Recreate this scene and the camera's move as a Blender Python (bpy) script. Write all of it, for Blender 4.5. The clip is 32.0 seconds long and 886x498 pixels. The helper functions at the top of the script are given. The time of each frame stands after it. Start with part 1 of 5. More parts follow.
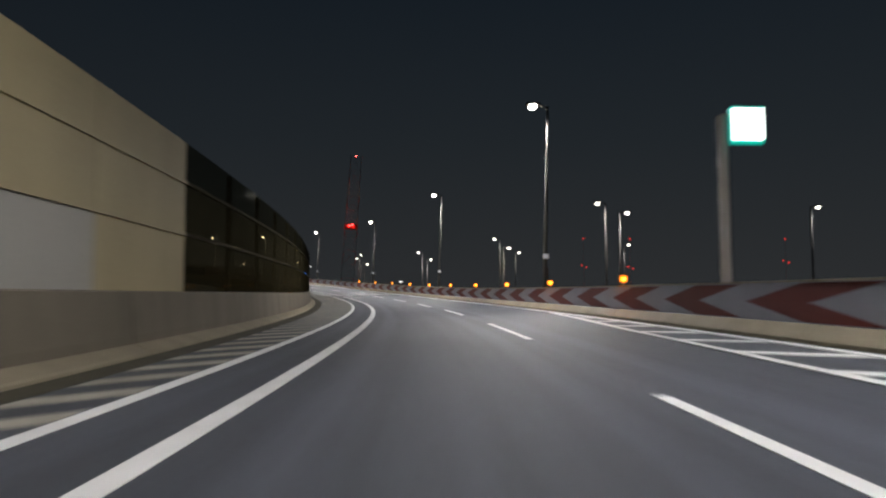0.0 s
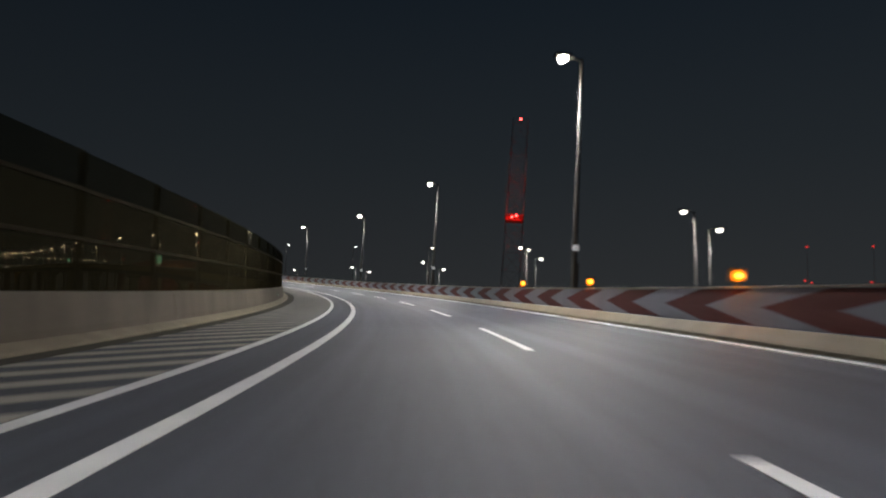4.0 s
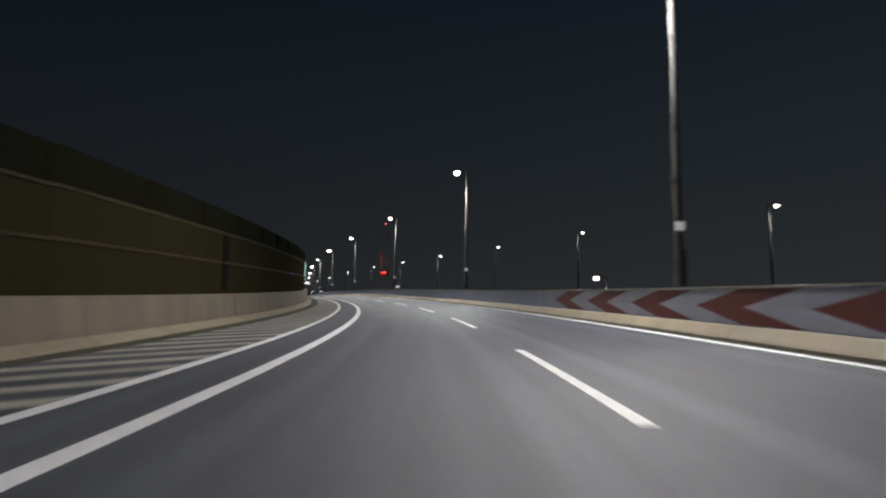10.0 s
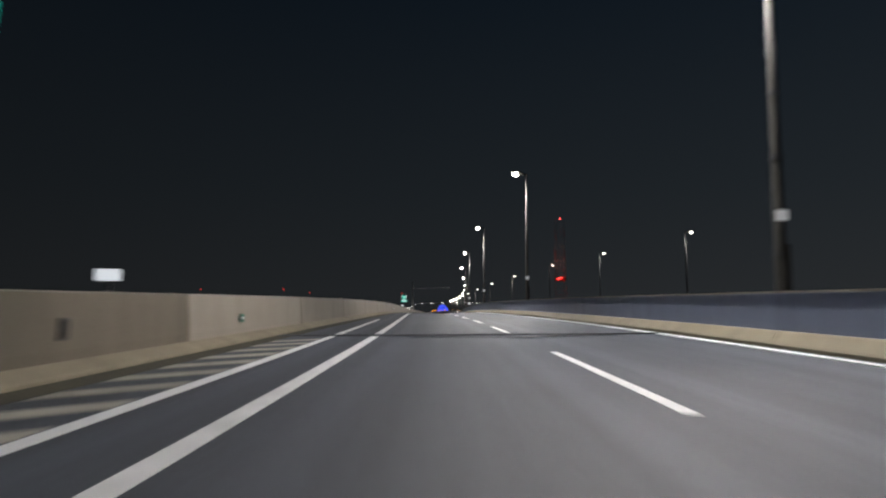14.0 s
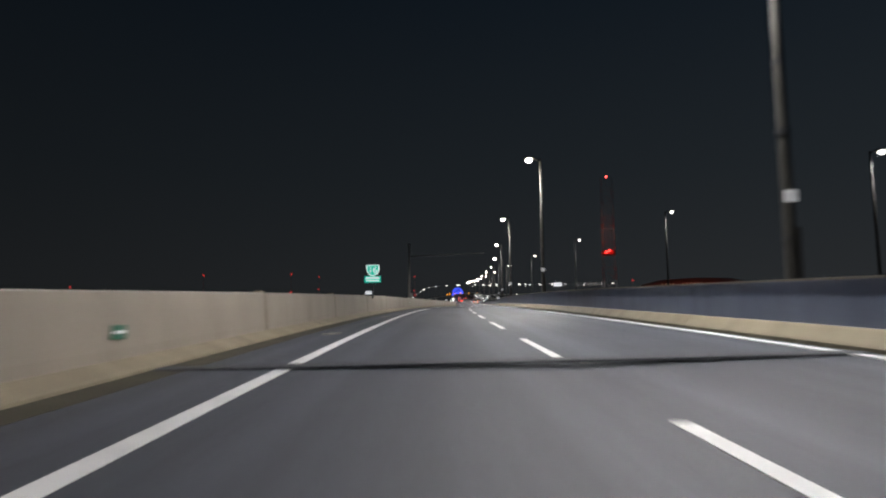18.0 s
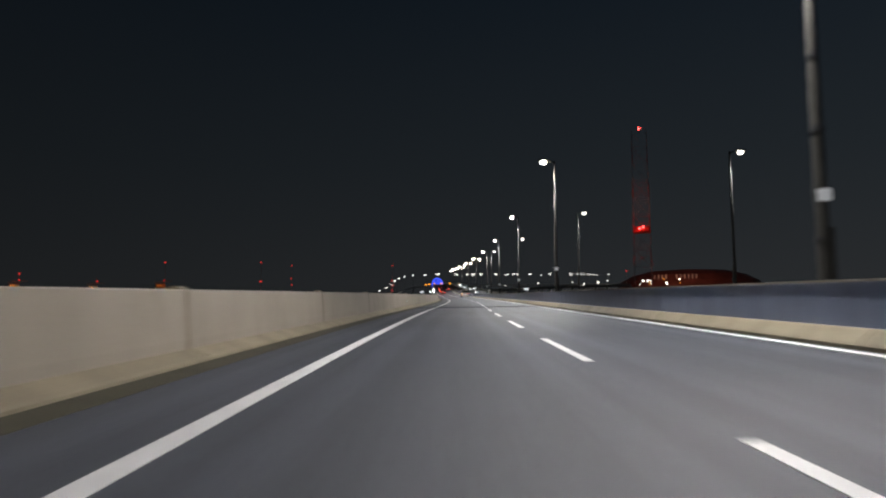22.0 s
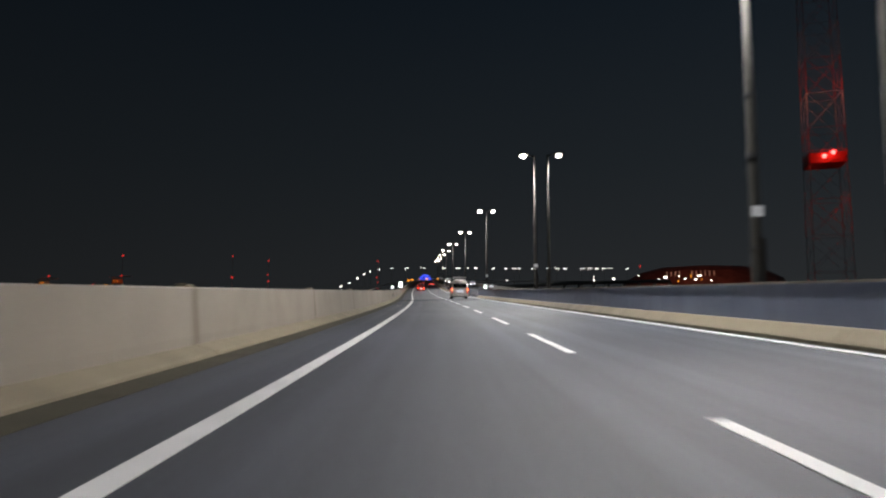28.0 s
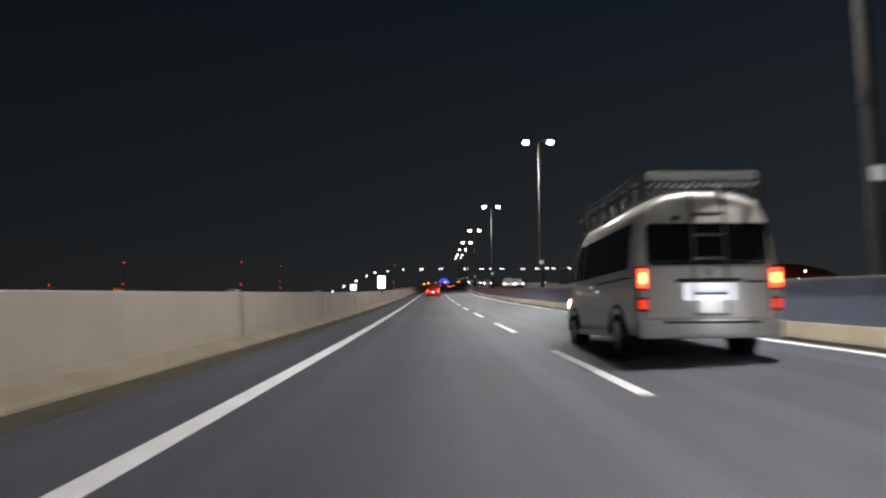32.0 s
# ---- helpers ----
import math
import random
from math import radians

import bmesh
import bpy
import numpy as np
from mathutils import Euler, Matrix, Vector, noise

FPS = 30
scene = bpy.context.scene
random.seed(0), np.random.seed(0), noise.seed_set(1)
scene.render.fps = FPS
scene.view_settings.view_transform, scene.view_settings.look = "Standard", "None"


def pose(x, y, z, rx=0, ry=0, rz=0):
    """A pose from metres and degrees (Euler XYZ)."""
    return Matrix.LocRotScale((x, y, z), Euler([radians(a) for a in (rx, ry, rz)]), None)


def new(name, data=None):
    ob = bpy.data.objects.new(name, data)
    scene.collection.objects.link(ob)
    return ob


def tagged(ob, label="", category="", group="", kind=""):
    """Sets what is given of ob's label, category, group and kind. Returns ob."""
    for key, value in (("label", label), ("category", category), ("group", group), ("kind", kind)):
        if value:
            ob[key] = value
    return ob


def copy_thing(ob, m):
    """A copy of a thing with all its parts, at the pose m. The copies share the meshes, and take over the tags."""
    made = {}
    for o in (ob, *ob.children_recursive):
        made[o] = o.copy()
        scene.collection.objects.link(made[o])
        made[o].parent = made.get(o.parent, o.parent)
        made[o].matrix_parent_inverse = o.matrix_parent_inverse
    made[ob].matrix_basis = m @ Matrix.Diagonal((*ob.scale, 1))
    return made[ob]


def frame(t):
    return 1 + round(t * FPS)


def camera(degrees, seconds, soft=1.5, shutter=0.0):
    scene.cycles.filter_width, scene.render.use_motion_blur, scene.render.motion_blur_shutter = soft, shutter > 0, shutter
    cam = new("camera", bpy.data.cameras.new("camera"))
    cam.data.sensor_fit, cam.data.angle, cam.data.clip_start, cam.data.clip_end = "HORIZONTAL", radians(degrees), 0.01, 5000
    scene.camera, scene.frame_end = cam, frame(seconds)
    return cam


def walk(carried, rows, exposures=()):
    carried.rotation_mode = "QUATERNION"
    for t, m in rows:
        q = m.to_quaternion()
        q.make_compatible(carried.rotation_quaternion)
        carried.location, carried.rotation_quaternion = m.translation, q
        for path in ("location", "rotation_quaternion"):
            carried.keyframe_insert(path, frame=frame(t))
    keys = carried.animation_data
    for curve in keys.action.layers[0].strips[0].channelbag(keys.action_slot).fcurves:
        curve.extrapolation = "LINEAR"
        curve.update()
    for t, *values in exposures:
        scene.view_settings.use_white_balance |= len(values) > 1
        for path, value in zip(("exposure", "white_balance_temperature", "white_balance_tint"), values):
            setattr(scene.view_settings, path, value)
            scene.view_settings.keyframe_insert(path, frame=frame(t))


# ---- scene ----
# ---- camera ----
cam = camera(67.69, 32.0, soft=2.2, shutter=0.5)
ROWS = [
    (0.0, 0.986, 23.459, 0.944, 93.695, 0.078, 3.159),
    (0.5, 0.358, 32.716, 0.928, 93.619, 0.558, 4.285),
    (1.0, -0.528, 41.968, 0.917, 93.694, 0.616, 5.587),
    (1.5, -1.691, 51.170, 0.918, 93.993, 0.409, 7.431),
    (2.0, -3.146, 60.275, 0.938, 93.642, 0.061, 9.448),
    (2.5, -4.900, 69.255, 0.983, 94.279, -0.269, 11.418),
    (3.0, -6.957, 78.119, 1.061, 94.440, -0.438, 13.020),
    (3.5, -9.326, 86.869, 1.178, 94.946, -0.670, 15.421),
    (4.0, -12.014, 95.503, 1.336, 95.150, -0.656, 17.601),
    (4.5, -15.027, 104.009, 1.533, 95.335, -0.641, 19.773),
    (5.0, -18.349, 112.368, 1.767, 95.501, -0.627, 21.935),
    (5.5, -21.951, 120.577, 2.033, 95.650, -0.613, 24.087),
    (6.0, -25.803, 128.637, 2.329, 95.925, -0.236, 26.125),
    (6.5, -29.891, 136.551, 2.652, 95.988, -0.301, 28.432),
    (7.0, -34.220, 144.305, 2.999, 96.151, -0.214, 30.265),
    (7.5, -38.795, 151.879, 3.368, 96.748, -0.590, 31.917),
    (8.0, -43.622, 159.251, 3.758, 96.408, -0.291, 33.158),
    (8.5, -48.668, 166.394, 4.168, 96.757, -0.219, 35.206),
    (9.0, -53.930, 173.313, 4.599, 96.853, 0.004, 37.743),
    (9.5, -59.454, 180.024, 5.054, 97.538, -0.731, 40.612),
    (10.0, -65.285, 186.541, 5.537, 97.366, -0.298, 43.470),
    (10.5, -71.443, 192.858, 6.051, 97.589, -0.578, 45.403),
    (11.0, -77.881, 198.950, 6.593, 97.653, -0.837, 47.455),
    (11.5, -84.546, 204.805, 7.160, 98.136, -1.205, 49.753),
    (12.0, -91.385, 210.414, 7.743, 97.989, -1.003, 51.526),
    (12.5, -98.406, 215.788, 8.338, 97.882, -0.806, 53.175),
    (13.0, -105.608, 220.922, 8.938, 98.059, -0.712, 54.422),
    (13.5, -112.897, 225.817, 9.536, 98.130, -0.867, 56.285),
    (14.0, -120.183, 230.496, 10.120, 98.155, -0.426, 58.079),
    (14.5, -127.402, 234.987, 10.682, 98.157, -0.223, 59.272),
    (15.0, -134.571, 239.342, 11.223, 97.857, -0.240, 60.351),
    (15.5, -141.722, 243.608, 11.743, 97.953, 0.284, 60.890),
    (16.0, -148.889, 247.827, 12.247, 97.617, 0.321, 60.676),
    (16.5, -156.056, 252.029, 12.733, 97.274, 0.357, 60.305),
    (17.0, -163.195, 256.218, 13.198, 96.926, 0.394, 59.814),
    (17.5, -170.324, 260.394, 13.643, 96.571, 0.431, 59.222),
    (18.0, -177.461, 264.556, 14.068, 96.668, 0.432, 59.366),
    (18.5, -184.612, 268.711, 14.472, 96.291, 0.565, 59.634),
    (19.0, -191.758, 272.878, 14.856, 96.501, 0.346, 59.868),
    (19.5, -198.876, 277.069, 15.219, 96.467, 0.293, 59.703),
    (20.0, -205.944, 281.296, 15.565, 96.373, 0.260, 59.288),
    (20.5, -212.952, 285.559, 15.893, 95.932, 0.254, 58.918),
    (21.0, -219.912, 289.860, 16.206, 96.102, 0.042, 59.221),
    (21.5, -226.829, 294.210, 16.507, 95.907, 0.127, 58.647),
    (22.0, -233.710, 298.620, 16.798, 95.857, 0.084, 57.548),
    (22.5, -240.552, 303.100, 17.081, 95.950, 0.165, 56.833),
    (23.0, -247.357, 307.635, 17.356, 95.970, -0.022, 56.413),
    (23.5, -254.131, 312.202, 17.626, 95.983, 0.612, 56.065),
    (24.0, -260.881, 316.778, 17.891, 95.936, 0.465, 56.045),
    (24.5, -267.575, 321.320, 18.150, 95.721, 0.498, 56.075),
    (25.0, -274.231, 325.845, 18.407, 95.539, 0.391, 56.713),
    (25.5, -280.928, 330.408, 18.664, 95.509, 0.069, 56.280),
    (26.0, -287.746, 335.065, 18.926, 95.552, -0.004, 56.080),
    (26.5, -294.792, 339.874, 19.199, 95.605, -0.076, 56.004),
    (27.0, -302.009, 344.765, 19.480, 95.661, -0.149, 55.992),
    (27.5, -309.230, 349.610, 19.764, 95.719, -0.221, 56.026),
    (28.0, -316.282, 354.283, 20.044, 95.680, -0.126, 56.642),
    (28.5, -323.024, 358.686, 20.313, 95.709, -0.263, 57.489),
    (29.0, -329.574, 362.908, 20.577, 96.041, -0.010, 57.887),
    (29.5, -336.157, 367.110, 20.845, 96.180, 0.086, 57.963),
    (30.0, -343.004, 371.447, 21.127, 96.098, 0.299, 58.145),
    (30.5, -350.213, 375.987, 21.427, 96.025, 0.242, 58.326),
    (31.0, -357.653, 380.637, 21.743, 96.357, 0.253, 58.431),
    (32.0, -372.730, 389.910, 22.405, 96.116, 0.528, 58.348),
]
walk(cam, [(t, pose(x, y, z, rx, ry, rz)) for t, x, y, z, rx, ry, rz in ROWS], [
    (0.0, 0.06), (6.0, 0.05), (7.0, -0.06), (8.0, 0.05), (13.0, 0.15), (14.0, 0.1), (15.0, 0.3), (16.5, 0.15), (18.0, 0.08), (19.0, 0.2), (20.0, 0.12),
    (21.0, 0.3), (22.0, 0.1), (23.0, 0.33), (24.0, 0.14), (25.0, 0.22), (28.0, 0.02), (29.0, 0.12), (31.0, 0.22), (32.0, 0.1)])

# ---- world: a clear night over a lit harbour ----
world = bpy.data.worlds.new("night_sky")
scene.world = world
world.use_nodes = True
wn, wl = world.node_tree.nodes, world.node_tree.links
wn.clear()
w_co, w_sep, w_ramp = wn.new("ShaderNodeTexCoord"), wn.new("ShaderNodeSeparateXYZ"), wn.new("ShaderNodeValToRGB")
w_bg, w_out = wn.new("ShaderNodeBackground"), wn.new("ShaderNodeOutputWorld")
wl.new(w_co.outputs["Generated"], w_sep.inputs[0])
wl.new(w_sep.outputs["Z"], w_ramp.inputs[0])
wl.new(w_ramp.outputs[0], w_bg.inputs[0])
wl.new(w_bg.outputs[0], w_out.inputs[0])
w_ramp.color_ramp.elements[0].position, w_ramp.color_ramp.elements[0].color = 0.0, (0.0145, 0.0155, 0.0165, 1)
w_ramp.color_ramp.elements[1].position, w_ramp.color_ramp.elements[1].color = 0.55, (0.0024, 0.0050, 0.0086, 1)
w_mid = w_ramp.color_ramp.elements.new(0.22)
w_mid.color = (0.0085, 0.0108, 0.0130, 1)
# the town's glow lies on one side, the dark water on the other
w_dot, w_side = wn.new("ShaderNodeVectorMath"), wn.new("ShaderNodeMapRange")
w_dot.operation, w_dot.inputs[1].default_value = "DOT_PRODUCT", (0.26, 0.966, 0.0)
w_side.inputs["From Min"].default_value, w_side.inputs["From Max"].default_value = -0.3, 1.0
w_side.inputs["To Min"].default_value, w_side.inputs["To Max"].default_value = 0.82, 1.65
wl.new(w_co.outputs["Generated"], w_dot.inputs[0])
wl.new(w_dot.outputs["Value"], w_side.inputs["Value"])
wl.new(w_side.outputs[0], w_bg.inputs[1])

LAMP_WATTS, LAMP_REACH = 5500, 2700
LAMP_TINT = (1.0, 0.98, 0.96)

# ---- the line of the road: curvature along the left edge line, and its rise ----
CURVE = (0.00071, 0.0017, 0.00265, 0.00352, 0.00404, 0.00401, 0.00403, 0.00427, 0.00403, 0.00388, 0.0016, 0.00031,
         -0.00051, -0.00097, -0.00075, -0.00059, 0.00045, 0.00079, 0.00053, 0.00061, -0.00005, -0.00027, -0.00021,
         -0.00015, -0.0001, -0.00006, -0.00003, 0)
RISE = (-0.0000734, -0.0000708, 0.0005374, 0.0002913, 0.0003534, -0.0002152, -0.0003197, -0.0001132, 0.0000349,
        0.0000649, 0.0002052, 0.0001337, 0)
GRID = np.arange(-43.2, 1400, 2.16)


def from_zero(values):
    total = np.cumsum(values) * 2.16
    return total - np.interp(0, GRID, total)


TURN = from_zero(np.interp(GRID, -43.2 + 32.4 * np.arange(len(CURVE)), CURVE))
ROAD_X, ROAD_Y = from_zero(-np.sin(TURN)), from_zero(np.cos(TURN))
ROAD_Z = from_zero(from_zero(np.interp(GRID, -43.2 + 64.8 * np.arange(len(RISE)), RISE)))


def heading(s):
    return float(np.interp(s, GRID, TURN))


def at(s, lat, z=0.0):
    """s metres along the road, lat metres to the right of its left edge line, z above it."""
    a = heading(s)
    z += 0.039 * (min(max(lat, 3.9), 8.6) - 3.9)  # the outer lane is banked
    return Vector((float(np.interp(s, GRID, ROAD_X)) + lat * math.cos(a),
                   float(np.interp(s, GRID, ROAD_Y)) + lat * math.sin(a),
                   float(np.interp(s, GRID, ROAD_Z)) + z))


def stand(s, lat, z=0.0, turn=0.0):
    """The pose of a thing that faces along the road (its +y ahead, +x to the right)."""
    p = at(s, lat, z)
    return pose(p.x, p.y, p.z, 0, 0, math.degrees(heading(s)) + turn)


def far(bearing, distance, z=0.0):
    a = radians(bearing)
    return Vector((-math.sin(a) * distance, math.cos(a) * distance, z))


def wall_left_at(s):
    return float(np.interp(s, (-40, 30, 50, 69, 88, 141, 190, 211, 228, 245, 262, 294, 320, 344, 1400),
                           (-2.8, -2.9, -3.5, -4.0, -4.15, -4.4, -4.5, -4.15, -3.7, -3.4, -3.25, -2.85, -2.35, -2.05, -2.08)))


WALL_RIGHT = 8.0
DECK_RIGHT = 8.95
GROUND_Z = -14.0


# ---- materials ----
def material(name, base=(0.5, 0.5, 0.5), rough=0.6, metal=0.0, vary=0.25, scale=4.0, fine=60.0, bump=0.15, emit=None,
             strength=0.0, streak=0.0, coat=0.0, island=0.0, along=False, stain=0.0, seam=0.0):
    m = bpy.data.materials.new(name)
    m.use_nodes = True
    nt = m.node_tree
    n, l = nt.nodes, nt.links
    b = n["Principled BSDF"]
    b.inputs["Roughness"].default_value, b.inputs["Metallic"].default_value = rough, metal
    b.inputs["Coat Weight"].default_value = coat
    if emit:
        b.inputs["Emission Color"].default_value = (*emit, 1)
        b.inputs["Emission Strength"].default_value = strength
    co = n.new("ShaderNodeTexCoord")
    big, small = n.new("ShaderNodeTexNoise"), n.new("ShaderNodeTexNoise")
    big.inputs["Scale"].default_value, big.inputs["Detail"].default_value = scale / 10, 6
    small.inputs["Scale"].default_value, small.inputs["Detail"].default_value = fine, 3
    mp = n.new("ShaderNodeMapping")
    mp.inputs["Scale"].default_value = (1, 1 - streak, 1) if along else (1, 1, 1 - streak)
    l.new(co.outputs["UV" if along else "Object"], mp.inputs[0])
    l.new(mp.outputs[0], big.inputs["Vector"])
    l.new(co.outputs["Object"], small.inputs["Vector"])
    add = n.new("ShaderNodeMath")
    add.operation = "MULTIPLY_ADD"
    add.inputs[1].default_value = 0.45
    l.new(small.outputs[0], add.inputs[0])
    l.new(big.outputs[0], add.inputs[2])
    info = n.new("ShaderNodeObjectInfo")
    rnd = n.new("ShaderNodeMath")
    rnd.operation = "MULTIPLY_ADD"
    rnd.inputs[1].default_value = island
    l.new(info.outputs["Random"], rnd.inputs[0])
    l.new(add.outputs[0], rnd.inputs[2])
    ramp = n.new("ShaderNodeValToRGB")
    ramp.color_ramp.elements[0].position, ramp.color_ramp.elements[1].position = 0.42, 1.0
    lo, hi = [max(0, c * (1 - vary)) for c in base], [min(1, c * (1 + vary)) for c in base]
    ramp.color_ramp.elements[0].color, ramp.color_ramp.elements[1].color = (*lo, 1), (*hi, 1)
    l.new(rnd.outputs[0], ramp.inputs[0])
    colour = ramp.outputs[0]
    if stain:
        # run-off stains: tall smudges, here and there
        smp, spots, cut, mix = n.new("ShaderNodeMapping"), n.new("ShaderNodeTexNoise"), n.new("ShaderNodeValToRGB"), n.new("ShaderNodeMix")
        smp.inputs["Scale"].default_value = (0.55, 0.35, 1)
        spots.inputs["Scale"].default_value, spots.inputs["Detail"].default_value = 1.0, 7
        cut.color_ramp.elements[0].position, cut.color_ramp.elements[1].position = 0.56, 0.74
        cut.color_ramp.elements[0].color, cut.color_ramp.elements[1].color = (0, 0, 0, 1), (stain, stain, stain, 1)
        mix.data_type = "RGBA"
        mix.inputs["B"].default_value = (0.10, 0.09, 0.065, 1)
        l.new(co.outputs["UV" if along else "Object"], smp.inputs[0])
        l.new(smp.outputs[0], spots.inputs["Vector"])
        l.new(spots.outputs[0], cut.inputs[0])
        l.new(cut.outputs[0], mix.inputs["Factor"])
        l.new(colour, mix.inputs["A"])
        colour = mix.outputs["Result"]
    if seam:
        # brown drips below the joints between the ten-metre blocks
        sep, shift, ping, near, torn, mul, drip = (n.new("ShaderNodeSeparateXYZ"), n.new("ShaderNodeMath"), n.new("ShaderNodeMath"), n.new("ShaderNodeMapRange"),
                                                   n.new("ShaderNodeTexNoise"), n.new("ShaderNodeMath"), n.new("ShaderNodeMix"))
        shift.inputs[1].default_value = 36.0
        ping.operation, ping.inputs[1].default_value = "PINGPONG", 5.0
        near.inputs["From Min"].default_value, near.inputs["From Max"].default_value = 0.0, 0.22
        near.inputs["To Min"].default_value, near.inputs["To Max"].default_value = 1.0, 0.0
        torn.inputs["Scale"].default_value, torn.inputs["Detail"].default_value = 1.3, 6
        mul.operation = "MULTIPLY"
        drip.data_type = "RGBA"
        drip.inputs["B"].default_value = (0.11, 0.085, 0.055, 1)
        l.new(co.outputs["UV"], sep.inputs[0])
        l.new(sep.outputs["X"], shift.inputs[0])
        l.new(shift.outputs[0], ping.inputs[0])
        l.new(ping.outputs[0], near.inputs["Value"])
        l.new(co.outputs["UV"], torn.inputs["Vector"])
        l.new(near.outputs[0], mul.inputs[0])
        l.new(torn.outputs[0], mul.inputs[1])
        l.new(mul.outputs[0], drip.inputs["Factor"])
        l.new(colour, drip.inputs["A"])
        colour = drip.outputs["Result"]
    l.new(colour, b.inputs["Base Color"])
    if bump:
        bp = n.new("ShaderNodeBump")
        bp.inputs["Strength"].default_value, bp.inputs["Distance"].default_value = bump, 0.02
        l.new(small.outputs[0], bp.inputs["Height"])
        l.new(bp.outputs[0], b.inputs["Normal"])
    return m


def glow(name, colour, strength):
    m = bpy.data.materials.new(name)
    m.use_nodes = True
    b = m.node_tree.nodes["Principled BSDF"]
    b.inputs["Base Color"].default_value = (*[min(0.8, c) for c in colour], 1)
    b.inputs["Roughness"].default_value = 0.3
    b.inputs["Emission Color"].default_value = (*colour, 1)
    b.inputs["Emission Strength"].default_value = strength
    return m


def clear_sheet(name, tint, gloss=0.08, rough=0.05, haze=0.3):
    m = bpy.data.materials.new(name)
    m.use_nodes = True
    n, l = m.node_tree.nodes, m.node_tree.links
    n.clear()
    out, mix = n.new("ShaderNodeOutputMaterial"), n.new("ShaderNodeMixShader")
    t, g, d, mix2 = (n.new("ShaderNodeBsdfTransparent"), n.new("ShaderNodeBsdfGlossy"), n.new("ShaderNodeBsdfDiffuse"),
                     n.new("ShaderNodeMixShader"))
    t.inputs[0].default_value = (*tint, 1)
    g.inputs["Roughness"].default_value = rough
    d.inputs[0].default_value = (0.068, 0.059, 0.033, 1)
    mix2.inputs[0].default_value = haze
    l.new(t.outputs[0], mix2.inputs[1])
    l.new(d.outputs[0], mix2.inputs[2])
    mix.inputs[0].default_value = gloss
    l.new(mix2.outputs[0], mix.inputs[1])
    l.new(g.outputs[0], mix.inputs[2])
    l.new(mix.outputs[0], out.inputs[0])
    return m


PIER = material("pier_concrete", (0.25, 0.24, 0.22), 0.85, vary=0.2, scale=6, fine=20, bump=0.1)
CONCRETE = material("barrier_concrete", (0.318, 0.280, 0.232), 0.85, vary=0.12, scale=8, fine=25, bump=0.12, streak=0.5, island=0.10, along=True, stain=0.22, seam=0.4)
# Darker concrete with stronger stains, for the barrier blocks up to s = 282.
DARK_CONCRETE = material("dark_barrier_concrete", (0.152, 0.129, 0.097), 0.85, vary=0.24, scale=12, fine=25, bump=0.12, streak=0.8, island=0.18, along=True, stain=0.6)
KERB = material("kerb_concrete", (0.235, 0.200, 0.140), 0.85, vary=0.3, scale=10, fine=30, bump=0.15, streak=0.5, island=0.2, along=True)
GREY_PANEL = material("grey_wall_steel", (0.22, 0.25, 0.345), 0.5, vary=0.2, scale=12, fine=20, bump=0.05, streak=0.85, island=0.25, along=True)
BEIGE = material("beige_sound_panel", (0.365, 0.305, 0.175), 0.6, vary=0.16, scale=6, fine=15, bump=0.06, streak=0.5, island=0.3)
PALE_PANEL = material("pale_sound_panel", (0.36, 0.345, 0.31), 0.6, vary=0.14, scale=6, fine=15, bump=0.06, streak=0.5, island=0.2)
RAIL = material("weathered_rail", (0.046, 0.038, 0.022), 0.9, 0.0, vary=0.3, scale=20, fine=40, bump=0.06)
RAIL.node_tree.nodes["Principled BSDF"].inputs["Specular IOR Level"].default_value = 0.1
SCREEN_POST = material("screen_post_dark", (0.065, 0.058, 0.042), 0.6, vary=0.2, bump=0.03)
WHITE_LINE = material("road_paint_white", (0.80, 0.80, 0.80), 0.6, vary=0.12, scale=25, fine=120, bump=0.2, island=0.2)
WORN_LINE = material("road_paint_worn", (0.33, 0.308, 0.258), 0.7, vary=0.35, scale=25, fine=120, bump=0.2, island=0.3)
CHEV_RED = material("chevron_red_sheet", (0.125, 0.017, 0.013), 0.6, vary=0.2, scale=14, fine=30, bump=0.04, island=0.3)
CHEV_WHITE = material("chevron_white_sheet", (0.33, 0.335, 0.40), 0.6, vary=0.14, scale=14, fine=30, bump=0.04, island=0.25)
STEEL = material("galvanised_steel", (0.066, 0.064, 0.059), 0.65, 0.1, vary=0.15, scale=20, fine=60, bump=0.05)
STEEL.node_tree.nodes["Principled BSDF"].inputs["Specular IOR Level"].default_value = 0.12
DARK_STEEL = material("dark_steel", (0.05, 0.05, 0.055), 0.5, 0.5, vary=0.2, scale=20, fine=60, bump=0.05)
JOINT = material("expansion_joint_steel", (0.06, 0.06, 0.064), 0.5, 0.3, vary=0.4, scale=30, fine=80, bump=0.2)
PALE_SEAM = material("pale_joint_seal", (0.26, 0.255, 0.23), 0.8, vary=0.4, scale=30, fine=60, bump=0.2)
JOINT_FILL = material("joint_concrete", (0.062, 0.066, 0.078), 0.8, vary=0.3, scale=20, fine=60, bump=0.2)
LENS = glow("lamp_lens_lit", (1.0, 0.92, 0.76), 30)
LENS_FAR = glow("far_lamp_lit", (1.0, 0.95, 0.84), 6)
RED_LIGHT = glow("obstruction_light_red", (1.0, 0.07, 0.06), 9)
RED_DIM = glow("obstruction_light_dim", (1.0, 0.04, 0.03), 0.75)
AMBER = glow("beacon_amber_lit", (1.0, 0.27, 0.006), 1.6)
AMBER_CORE = glow("beacon_amber_core", (1.0, 0.45, 0.06), 5.0)
